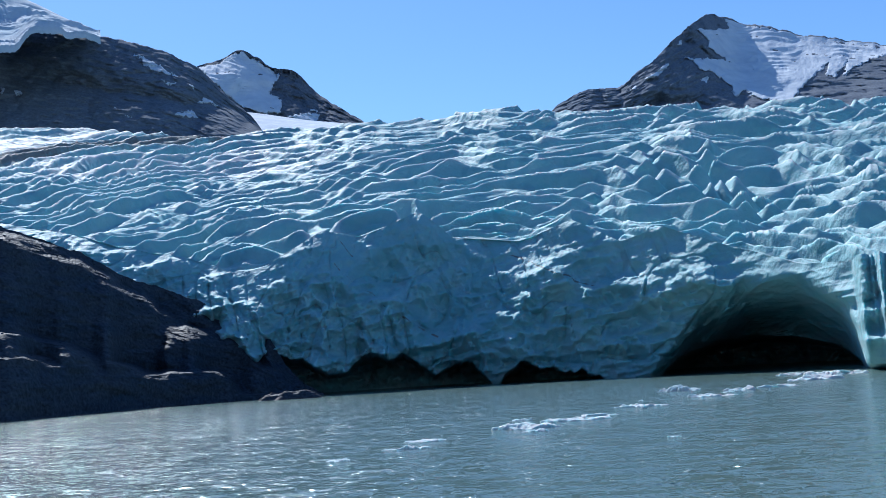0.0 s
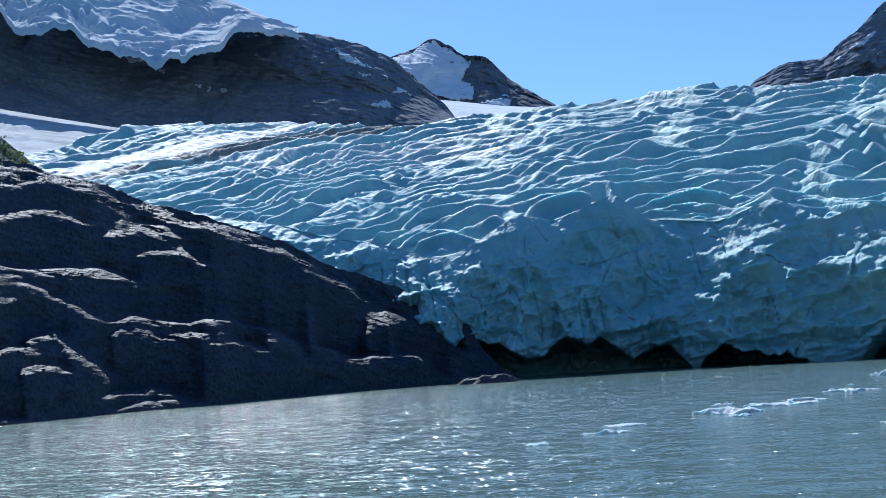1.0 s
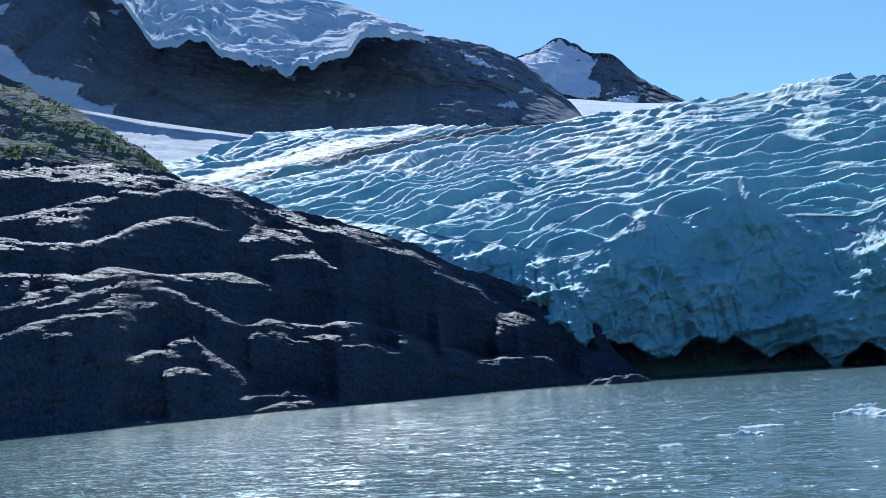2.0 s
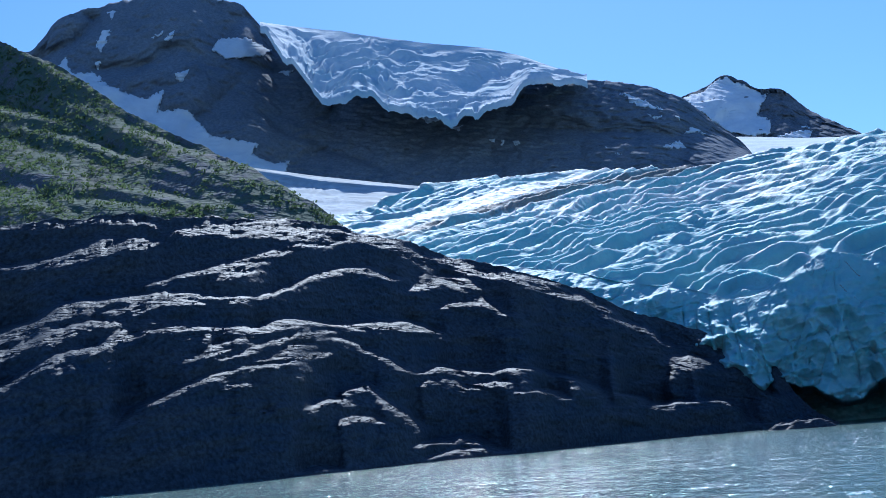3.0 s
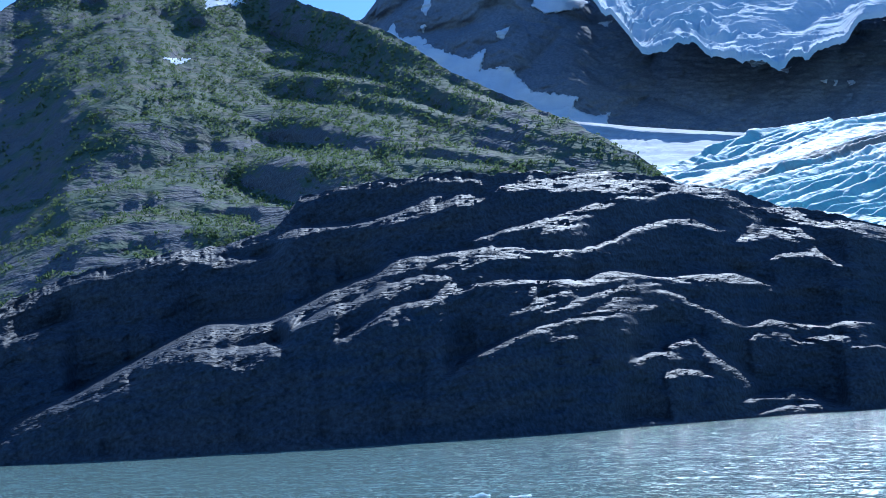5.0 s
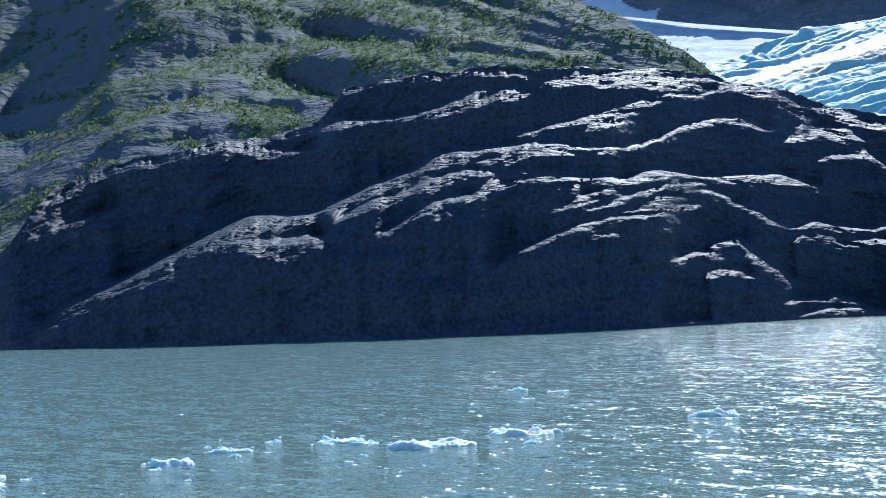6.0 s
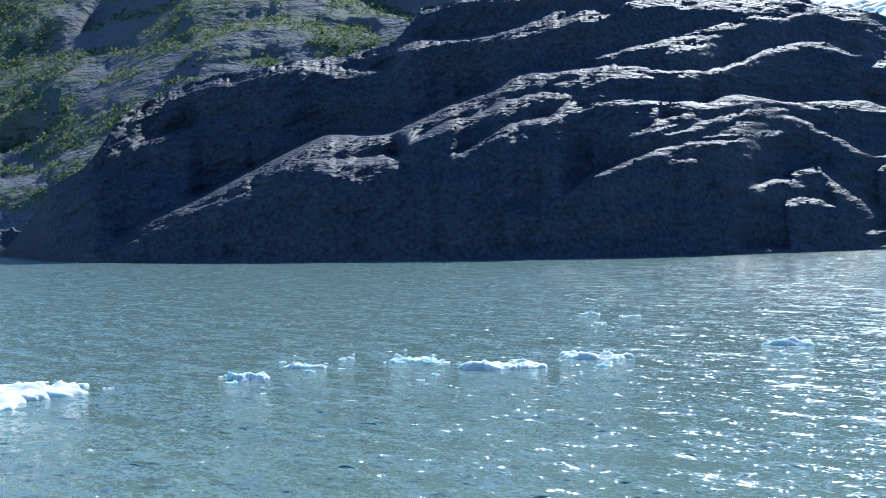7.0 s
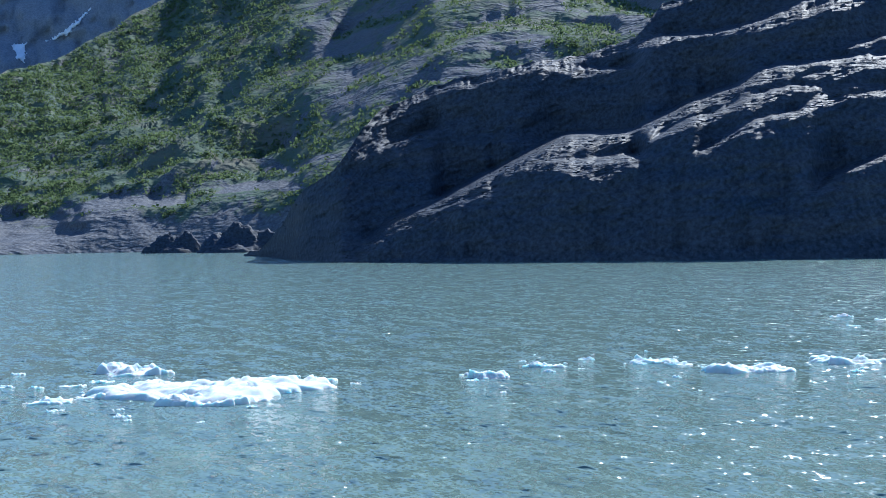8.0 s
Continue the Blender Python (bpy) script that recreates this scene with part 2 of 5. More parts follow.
# ---- slopes: a sheet of rock from its foot to its crest, and down behind ----
def slope_sheet(az, rows, foot, crest, power, seed, strata, crag, rag, back):
    """A craggy, bedded mountainside; foot and crest: lines (angle, distance)."""
    e0, r0 = along(foot[0], az), along(foot[1], az)
    e1, r1 = along(crest[0], az), along(crest[1], az)
    u = np.linspace(0, 1, rows)[:, None]
    el = e0 + (e1 - e0) * u + rag * fbm(az * 1.3 + seed, seed, 0, 5, 0.6) * u ** 6
    A = az[None, :] + 0 * el
    r = r0 + (r1 - r0) * u ** power
    wob = fbm(A * 0.5 + seed, el * 0.6, 3.3, 5, 0.55)
    count, amp = strata
    d = el - 0.6 * e1
    q = d * count + 1.3 * wob
    saw = q - np.floor(q)
    bed = np.clip(0.4 + 1.5 * fbm(A * 0.4, d * 1.2, seed, 3), 0, 1.2) * np.clip(0.4 + 1.2 * value(A * 0.7 + 5.3 * np.floor(q), np.floor(q) * 3.7, seed), 0, 1)
    r = r + amp * bed * (ramp(0.55, 0.9, saw) - saw) * np.minimum(1, 12 * u * (1 - u) + 0.1)
    q = d * count * 2.7 + 2.0 * wob + 0.3
    saw = q - np.floor(q)
    bed = np.clip(0.35 + 1.5 * fbm(A * 0.6 + 7, d * 1.5, seed, 3), 0, 1.2) * np.clip(0.4 + 1.2 * value(A * 1.1 + 3.3 * np.floor(q), np.floor(q) * 2.9, seed), 0, 1)
    r = r + 0.5 * amp * bed * (ramp(0.5, 0.85, saw) - saw) * np.minimum(1, 12 * u * (1 - u) + 0.1)
    q = d * count * 4.7 + 2.6 * wob + 0.7  # fine beds
    saw = q - np.floor(q)
    bed = np.clip(0.5 + 1.5 * fbm(A * 0.8 + 3, d * 2.0, seed, 3), 0, 1.2) * np.clip(0.3 + 1.3 * value(A * 1.7 + 1.3 * np.floor(q), np.floor(q) * 1.9, seed), 0, 1)
    r = r + 0.55 * amp * bed * (ramp(0.45, 0.85, saw) - saw) * np.minimum(1, 12 * u * (1 - u) + 0.1)
    f, a, fz = crag
    x, y, z = np.moveaxis(place(A, r, sight(r, el)), -1, 0)
    r = r + a * (ridged(x * f, y * f, z * fz + seed, 6, 0.55) - 0.7) * np.minimum(1, 6 * u + 0.1)
    r = r + 0.12 * a * fbm(A * 2.6, d * 11.0, seed, 4, 0.6)
    P = place(A, r, sight(r, el))
    top = P[-1]
    way = top[:, :2] / np.linalg.norm(top[:, :2], axis=1)[:, None]
    behind = [np.concatenate([top[:, :2] + way * out, top[:, 2:] + down], 1) for out, down in back]
    return np.concatenate([P, np.array(behind)], 0), el, e0, e1


def bench_mask(benches, A, el, warp, least=0.0):
    """Where the slope lies back in a bench: knots of (bearing, height, half width)."""
    out = np.zeros_like(el)
    for knots in benches:
        k = np.array(knots)
        if k[:, 2].max() < least:
            continue
        az = A[0]
        mid, half = along(k[:, :2], az, 0.1), along(k[:, [0, 2]], az, 0.1)
        half = half * ramp(k[0, 0] - 0.25, k[0, 0] + 0.25, az) * (1 - ramp(k[-1, 0] - 0.25, k[-1, 0] + 0.25, az))
        out = np.maximum(out, ramp(1.1, 0.4, np.abs(el + warp - mid) / (half + 1e-3)))
    return out


def spread(a, n, axis):
    """Smooth an array along one axis, n times."""
    a = np.moveaxis(a, axis, 0)
    for _ in range(n):
        p = np.concatenate([a[:1], a, a[-1:]])
        a = (p[:-2] + 2 * p[1:-1] + p[2:]) / 4
    return np.moveaxis(a, 0, axis)


def even_out(a, az, width):
    """Blur the columns of a sheet over so many degrees of bearing."""
    k = np.exp(-0.5 * ((az[:, None] - az) / width) ** 2)
    return a @ (k / k.sum(0))


def carved_sheet(az, rows, foot, foot_r, crest, masks, seed, face, tread, streak, dip, grain, rag, back, open_up=1.15, crest_r=None, tie=0.9, rough=0.1, shelter=1.0, reach_up=0.25):
    """A slope that climbs from its foot steeply over bare faces and gently over benches, each bench lying open to the sun behind it."""
    e0, e1 = along(foot, az), along(crest, az)
    u = np.linspace(0, 1, rows)[:, None]
    el = e0 + (e1 - e0) * u + rag * fbm(az * 1.3 + seed, seed, 0, 6, 0.62) * u ** 6
    A = az[None, :] + 0 * el
    d = el - along(dip, az, 1.5)
    warp = 0.1 * fbm(A * 0.8, d * 4.0, seed, 5, 0.6)
    bench = masks(A, el, 1.5 * warp)
    bench = bench * (0.15 + 0.85 * ramp(-0.6, -0.15, fbm(A * 0.7, d * 11.0, seed + 12, 5, 0.62)))  # ledges broken by dark gaps
    beds = fbm(A * grain[0], d * grain[1], seed + 3, 5, 0.6)
    broad = fbm(A * 0.3, d * 0.8, seed + 8, 4)
    even = masks(A, el, 0 * el, 0.1)
    lean = np.tan(np.radians(el))

    def runs(t):
        return rise * (1 + lean ** 2) / np.maximum(np.tan(np.radians(np.clip(t, 9 + np.degrees(np.arctan(lean)), 80))) - lean, 0.05)

    rise = np.diff(np.radians(el), axis=0, prepend=np.radians(el[:1]))
    tilt = face + 9 * broad + 5 * ramp(-0.4, 0.9, beds) - (face - tread) * bench + streak * beds * (rough + (1 - rough) * bench)
    run, plain = runs(tilt), runs(face - (face - tread) * even)
    r0 = along(foot_r, az)
    if crest_r:
        share = rise * (0.1 + even)
        more = np.maximum(0, np.log(along(crest_r, az) / r0) - plain.sum(0)) * even_out(share / share.sum(0), az, 1.2)
        run, plain = run + more, plain + more
    # a bench stands clear of the shadow of the face above it
    need = rise * open_up / (math.tan(radians(SUN_HEIGHT)) / np.cos(np.radians(az - SUN_BEARING)) - np.minimum(lean, 0.5))
    need = need * (1 + 1.1 * ramp(-36, -50, az) + 0.5 * ramp(-22, -16, az)) * shelter  # the sun comes slantwise along the shore there
    edge = np.clip(even[:-1] - even[1:], 0, 1) * 1.6
    lack, gap = np.zeros(len(az)), np.zeros_like(run)
    for i in range(rows - 2, 0, -1):
        lack = np.maximum(0, lack + (need - plain)[i + 1])
        gap[i] = np.minimum(lack * np.minimum(1, edge[i]), 0.014)
        lack = lack - gap[i]
    gap = spread(spread(gap, 3, 0), 30, 1)
    log_r = 0
    for q, reach in ((run, reach_up), (gap, 2.5)):
        wide = even_out(q, az, tie if q is run else 2 * tie)
        fine, lump = spread(q - wide, 2, 1), np.zeros_like(q)
        keep = np.exp(-np.degrees(rise) / reach)
        for i in range(1, rows):  # each bench loses itself in the slope above
            lump[i] = (lump[i - 1] + fine[i]) * keep[i]
        total = np.cumsum(wide, 0)
        log_r = log_r + total * spread(total[-1], 900, 0) / (total[-1] + 1e-6) + lump
    r = r0 * np.exp(log_r)
    r = r * (1 + 0.003 * fbm(A * 0.9, d * 1.6, seed + 5, 6, 0.5) * np.minimum(1, 6 * u))
    P = place(A, r, sight(r, el))
    top = P[-1]
    way = top[:, :2] / np.linalg.norm(top[:, :2], axis=1)[:, None]
    behind = [np.concatenate([top[:, :2] + way * out, top[:, 2:] + down], 1) for out, down in back]
    return np.concatenate([P, np.array(behind)], 0), el, e0, e1, bench, tilt


def shore(points):
    """Distance of the waterline from its angle under the horizon."""
    return [(a, EYE / math.tan(radians(-e))) for a, e in points]


HEADLAND_SHORE = [(-68, -0.95), (-66.6, -1.0), (-64.6, -1.25), (-62.6, -1.38), (-55, -1.5), (-45, -1.54), (-37, -1.5), (-31, -1.38), (-24.5, -1.18),
                  (-20.6, -1.12), (-13.5, -0.93), (-9.6, -0.88), (-6, -0.86), (-5, -0.86)]
HEADLAND_CREST = [(-68, -1.2), (-66.4, -0.5), (-65.5, 0.5), (-64.7, 2.1), (-63.8, 2.65), (-62.7, 3.45), (-61.6, 5.2), (-60.5, 6.15), (-59.1, 6.7), (-57.1, 7.45), (-55.2, 7.7), (-53, 8.2),
                  (-51.6, 8.4), (-50, 8.65), (-48.1, 9.2), (-47.2, 10.5), (-45.5, 11.0), (-44.1, 11.25), (-42.4, 11.37), (-39.3, 11.5), (-35.7, 11.3), (-33, 11.1), (-30, 10.8), (-27.7, 10.05), (-25.7, 9.5), (-23.6, 8.6), (-20.6, 7.8),
                  (-17.2, 6.5), (-15.2, 5.3), (-12.5, 4.2), (-9.8, 3.0), (-8.6, 2.0), (-8.0, 0.6), (-7.2, -0.2), (-6, -0.85), (-5, -1.2)]
HEADLAND_BENCHES = []
HEADLAND_BENCHES.append([(-62.3, -1.27, 0.14), (-61.5, -0.76, 0.55), (-60.2, 0.19, 0.62), (-58.4, 0.86, 0.62), (-57.1, 1.47, 0.69), (-55.8, 2.23, 0.55), (-54.5, 2.94, 0.42), (-53.1, 3.58, 0.48), (-51.8, 4.14, 0.62), (-49.9, 4.35, 0.48), (-48.8, 4.45, 0.35), (-47.8, 4.7, 0.21)])
HEADLAND_BENCHES.append([(-56.6, 1.46, 0.21), (-55.6, 1.95, 0.42), (-55.0, 2.07, 0.17)])
HEADLAND_BENCHES.append([(-54.8, 2.87, 0.21), (-52.6, 3.21, 0.35), (-51.0, 3.02, 0.48), (-49.9, 2.71, 0.83), (-49.1, 3.09, 0.55), (-48.1, 3.47, 0.19)])
HEADLAND_BENCHES.append([(-48.8, 4.45, 0.35), (-48.2, 4.76, 0.21), (-47.1, 5.14, 0.28), (-46.0, 5.65, 0.39), (-44.6, 6.16, 0.42), (-43.5, 6.47, 0.35), (-42.3, 7.12, 0.42), (-41.5, 7.36, 0.28), (-40.1, 7.49, 0.21), (-38.1, 7.53, 0.25), (-36.2, 7.59, 0.17), (-35.1, 7.31, 0.17), (-33.7, 7.31, 0.14)])
HEADLAND_BENCHES.append([(-47.4, 4.27, 0.11), (-45.7, 5.04, 0.25), (-44.6, 5.27, 0.21), (-43.2, 5.77, 0.35), (-41.8, 6.21, 0.28), (-40.9, 6.51, 0.17), (-40.1, 6.41, 0.11)])
HEADLAND_BENCHES.append([(-45.2, 3.64, 0.1), (-43.8, 4.41, 0.17), (-42.4, 4.99, 0.21), (-40.7, 5.33, 0.14)])
HEADLAND_BENCHES.append([(-41.0, 5.07, 0.17), (-39.9, 5.63, 0.39), (-38.5, 6.11, 0.48), (-37.1, 6.04, 0.42), (-36.0, 5.77, 0.28), (-34.6, 5.86, 0.22), (-33.7, 5.72, 0.17)])
HEADLAND_BENCHES.append([(-40.4, 6.89, 0.14), (-39.0, 7.1, 0.21), (-37.3, 7.3, 0.25), (-35.8, 7.08, 0.14)])
HEADLAND_BENCHES.append([(-38.5, 8.18, 0.11), (-37.0, 8.46, 0.17), (-35.3, 8.75, 0.22), (-33.9, 9.02, 0.42), (-32.8, 9.21, 0.28), (-31.7, 9.6, 0.17), (-30.3, 9.71, 0.14), (-29.0, 9.74, 0.19), (-27.7, 9.76, 0.3), (-26.4, 9.25, 0.42), (-25.1, 8.61, 0.42), (-24.5, 8.22, 0.17)])
HEADLAND_BENCHES.append([(-35.3, 8.2, 0.11), (-34.2, 8.57, 0.35), (-33.5, 8.58, 0.19)])
HEADLAND_BENCHES.append([(-36.5, 4.5, 0.11), (-35.5, 4.91, 0.28), (-34.4, 5.21, 0.25), (-33.4, 5.71, 0.21), (-32.4, 5.92, 0.35), (-31.1, 5.92, 0.28), (-29.8, 5.7, 0.14), (-28.7, 5.63, 0.21), (-27.4, 5.46, 0.39), (-26.1, 5.38, 0.39), (-25.1, 5.17, 0.21), (-24.5, 4.95, 0.1)])
HEADLAND_BENCHES.append([(-35.0, 4.42, 0.11), (-33.8, 4.64, 0.17), (-33.0, 5.0, 0.17), (-31.9, 5.21, 0.19), (-30.6, 5.4, 0.17), (-29.8, 5.43, 0.11)])
HEADLAND_BENCHES.append([(-32.2, 4.68, 0.11), (-31.4, 4.91, 0.22), (-30.7, 4.81, 0.11)])
HEADLAND_BENCHES.append([(-40.1, 1.6, 0.1), (-39.2, 2.27, 0.28), (-38.1, 2.64, 0.25), (-36.9, 3.14, 0.19), (-35.8, 3.58, 0.19), (-34.4, 3.76, 0.3), (-33.3, 4.06, 0.39), (-32.2, 4.19, 0.39), (-31.4, 4.23, 0.25), (-30.0, 4.39, 0.11)])
HEADLAND_BENCHES.append([(-35.0, 3.13, 0.1), (-33.8, 3.21, 0.17)])
HEADLAND_BENCHES.append([(-31.0, 1.75, 0.11), (-30.1, 2.06, 0.3), (-29.0, 1.79, 0.14)])
HEADLAND_BENCHES.append([(-30.0, 0.71, 0.1), (-29.3, 1.13, 0.33), (-28.2, 1.08, 0.17), (-27.7, 0.84, 0.1)])
HEADLAND_BENCHES.append([(-29.7, 2.42, 0.11), (-28.6, 2.58, 0.22), (-28.1, 2.63, 0.28), (-27.7, 2.13, 0.22), (-27.1, 1.56, 0.22), (-26.4, 0.99, 0.33), (-25.7, 0.43, 0.22)])
HEADLAND_BENCHES.append([(-29.5, 5.07, 0.1), (-28.5, 4.6, 0.17), (-27.5, 4.07, 0.22), (-26.7, 3.6, 0.19), (-26.2, 3.25, 0.1)])
HEADLAND_BENCHES.append([(-47.0, 10.57, 0.11), (-45.5, 10.86, 0.17), (-44.1, 11.03, 0.25), (-42.4, 11.1, 0.19), (-41.3, 11.3, 0.22), (-39.3, 11.24, 0.17), (-37.8, 10.91, 0.17)])
HEADLAND_BENCHES.append([(-53.0, 7.97, 0.17), (-51.4, 8.35, 0.25), (-49.7, 8.6, 0.32), (-48.1, 8.85, 0.32), (-46.4, 9.0, 0.28), (-44.5, 9.13, 0.19), (-42.5, 9.38, 0.33), (-41.4, 9.69, 0.47), (-39.9, 10.17, 0.47), (-37.8, 10.2, 0.14)])
HEADLAND_BENCHES.append([(-60.9, 5.28, 0.11), (-59.1, 6.44, 0.22), (-57.8, 6.83, 0.25), (-56.2, 7.16, 0.33), (-54.6, 7.59, 0.28), (-53.0, 7.97, 0.28), (-51.4, 8.27, 0.22), (-49.2, 8.72, 0.17)])
HEADLAND_BENCHES.append([(-60.4, 4.17, 0.1), (-59.1, 4.59, 0.22), (-58.0, 5.02, 0.11)])
HEADLAND_BENCHES.append([(-52.2, 8.0, 0.12), (-51.4, 7.75, 0.25), (-50.6, 7.6, 0.25), (-49.6, 7.6, 0.18), (-48.4, 7.8, 0.1)])
HEADLAND_BENCHES.append([(-35.4, 11.34, 0.11), (-33.0, 11.12, 0.19), (-30.8, 11.27, 0.14), (-29.6, 11.39, 0.1)])
HEADLAND_BENCHES.append([(-37.4, 10.45, 0.19), (-35.7, 10.63, 0.5), (-34.4, 10.65, 0.61), (-31.6, 10.43, 0.61), (-29.0, 9.98, 0.44), (-27.1, 9.8, 0.28)])
HEADLAND_BENCHES.append([(-33.0, 7.3, 0.1), (-31.5, 7.77, 0.11), (-30.4, 8.15, 0.17), (-29.1, 8.33, 0.22), (-27.8, 8.28, 0.25), (-26.6, 7.76, 0.19)])
HEADLAND_BENCHES.append([(-25.2, 7.17, 0.14), (-24.2, 7.56, 0.39), (-23.0, 6.85, 0.28)])
HEADLAND_BENCHES.append([(-25.0, 8.57, 0.28), (-23.5, 8.34, 0.28), (-22.2, 7.75, 0.3), (-20.3, 7.29, 0.33), (-18.7, 6.59, 0.36), (-17.2, 5.88, 0.22), (-16.1, 5.31, 0.11)])
HEADLAND_BENCHES.append([(-25.6, 7.23, 0.11), (-24.1, 7.65, 0.25), (-22.9, 7.27, 0.28), (-22.3, 6.93, 0.11)])
HEADLAND_BENCHES.append([(-24.3, 6.2, 0.11), (-23.3, 6.34, 0.3), (-22.3, 6.47, 0.33), (-21.7, 5.91, 0.28), (-21.2, 5.59, 0.1)])
HEADLAND_BENCHES.append([(-25.6, 2.48, 0.1), (-25.0, 2.7, 0.33), (-24.1, 2.43, 0.25), (-23.0, 2.21, 0.22), (-21.4, 2.28, 0.14)])
HEADLAND_BENCHES.append([(-25.5, 3.1, 0.11), (-24.7, 3.25, 0.17), (-23.4, 2.91, 0.25), (-22.1, 2.81, 0.17), (-21.3, 2.96, 0.14), (-20.0, 2.81, 0.14), (-19.2, 2.47, 0.14), (-17.9, 2.14, 0.14), (-17.0, 1.56, 0.14), (-16.6, 0.72, 0.11)])
HEADLAND_BENCHES.append([(-19.8, 1.8, 0.1), (-19.0, 1.54, 0.22), (-18.7, 1.3, 0.1)])
HEADLAND_BENCHES.append([(-15.9, 1.27, 0.1), (-15.1, 0.99, 0.14), (-14.4, 0.49, 0.22), (-13.4, 0.66, 0.14), (-12.8, 0.64, 0.1)])
HEADLAND_BENCHES.append([(-13.7, 1.87, 0.11), (-13.3, 2.41, 0.55), (-12.5, 2.55, 0.42), (-11.6, 2.38, 0.14)])
HEADLAND_BENCHES.append([(-15.6, 4.77, 0.1), (-15.0, 4.44, 0.19), (-14.2, 4.05, 0.19), (-13.4, 3.35, 0.1)])
HEADLAND_BENCHES.append([(-11.9, 0.66, 0.1), (-11.1, 0.46, 0.19), (-10.4, 0.07, 0.22), (-10.0, -0.6, 0.14)])
HEADLAND_BENCHES.append([(-10.6, 2.67, 0.19), (-10.1, 2.75, 0.33), (-9.7, 2.59, 0.14)])
HEADLAND_BENCHES.append([(-12.0, 3.6, 0.11), (-11.3, 3.01, 0.17), (-10.6, 2.29, 0.17), (-10.0, 1.7, 0.17), (-9.1, 0.6, 0.14)])
HEADLAND_BENCHES.append([(-25.9, -0.42, 0.1), (-24.6, -0.25, 0.19), (-23.8, -0.15, 0.22), (-23.0, -0.43, 0.19), (-21.7, -1.01, 0.11)])
HEADLAND_BENCHES.append([(-25.4, -1.04, 0.11), (-23.9, -0.84, 0.19), (-22.3, -0.97, 0.19)])
HEADLAND_BENCHES.append([(-31.6, -1.23, 0.11), (-30.7, -1.13, 0.19), (-29.7, -1.22, 0.11)])
az = np.linspace(-67.4, -5.6, 1200)
foot_r = shore(HEADLAND_SHORE)
P, el, e0, e1, bench, tilt = carved_sheet(az, 330, [(a, e - 0.35) for a, e in HEADLAND_SHORE], foot_r, HEADLAND_CREST,
                                          functools.partial(bench_mask, HEADLAND_BENCHES), 1.7, 71, 26 - 9 * ramp(-42, -52, az) - 8 * ramp(-22, -16, az), 24,
                                          [(-68, -11), (-38, 0), (-31, 0.6), (-24, -0.3), (-14, -3.5), (-5, -7)], (1.0, 9.0), 0.1, ((40, -8), (120, -50)), rough=0.24, shelter=ramp(-66, -56, az))
headland_grid = P
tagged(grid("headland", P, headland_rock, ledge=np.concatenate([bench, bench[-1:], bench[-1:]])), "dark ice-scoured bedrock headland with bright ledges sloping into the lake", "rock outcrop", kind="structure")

# ---- glacier ----
ICE_FOOT = [(-32, 9.2), (-25, 7.2), (-20.6, 6.2), (-17, 4.6), (-15, 3.5), (-12.5, 2.6), (-10, 1.2), (-8.5, -0.3), (-6, -0.84), (0, -0.82), (7.6, -0.9), (14, -1.02), (19.6, -1.2), (26, -1.35)]
ICE_FOOT_R = [(-32, 640), (-25, 530), (-17, 480), (-12, 466), (-8.5, 450), (-6, 443), (0, 454), (7.6, 414), (14, 365), (19.6, 310), (26, 276)]
BROW = [(-32, 10.0), (-25, 8.8), (-20.6, 7.9), (-17.4, 7.3), (-15.2, 6.6), (-12.5, 6.1), (-10, 5.2), (-8.7, 5.5), (-5.9, 7.1), (-4, 6.7), (-1.1, 7.8), (0.5, 6.4), (3.8, 6.0), (6.4, 6.9),
        (8.7, 5.6), (10.7, 6.2), (13.3, 5.2), (14.8, 4.7), (17, 3.9), (20.7, 3.8), (26, 3.8)]
BROW_R = [(-32, 690), (-25, 560), (-17, 505), (-12, 488), (-8.5, 470), (0, 472), (7.6, 428), (14, 375), (19.6, 319), (26, 285)]
ICE_TOP = [(-32, 10.3), (-30.6, 10.6), (-27.7, 11.3), (-24.8, 12.0), (-22, 12.4), (-16.4, 12.3), (-11.1, 11.9), (-8.7, 12.0), (-3.6, 12.3), (0.3, 12.2), (3.4, 12.5), (5.9, 12.2), (12, 11.8), (17.2, 11.4), (26, 10.8)]
ICE_TOP_R = [(-32, 780), (-24.8, 950), (-16, 1050), (-9, 1080), (0, 980), (10, 900), (26, 800)]
az = np.linspace(-31.5, 25.5, 1000)
f_e, f_r, b_e, b_r = along(ICE_FOOT, az), along(ICE_FOOT_R, az), along(BROW, az, 0.12), along(BROW_R, az)
t_e, t_r = along(ICE_TOP, az), along(ICE_TOP_R, az)
f_z, b_z = sight(f_r, f_e) - 2, sight(b_r, b_e)
# the front: a steep wall, undercut along the waterline, with a cave
v = np.linspace(0, 1, 160)[:, None]
A = az[None, :] + 0 * v
fr = f_r + (b_r - f_r) * v ** 2.2
fz = f_z + (b_z - f_z) * v
fe = np.degrees(np.arctan2(fz - EYE, fr))
lip = along([(-9, 1.5), (-8.1, 1.4), (-5.8, 0.3), (-4.3, 0.9), (-2.1, 1.1), (-0.8, -0.1), (0.9, 0.6), (2.2, -0.6), (3.4, 0.2), (5.8, -0.2), (7.6, -0.9), (9, -1.6), (26, -2.5)], az, 0.1) - 0.4 + 0.15 * fbm(az * 2.2, 2.2, 0, 4, 0.5) + 0.25 * np.abs(fbm(az * 0.8, 5.2, 0, 2, 0.5))
arch = along([(9.8, -2), (10.3, -0.8), (11.4, 0.0), (12.9, 0.55), (14.7, 0.8), (16.7, 0.55), (18.4, -0.1), (19.2, -1.0), (19.7, -2)], az, 0.1)
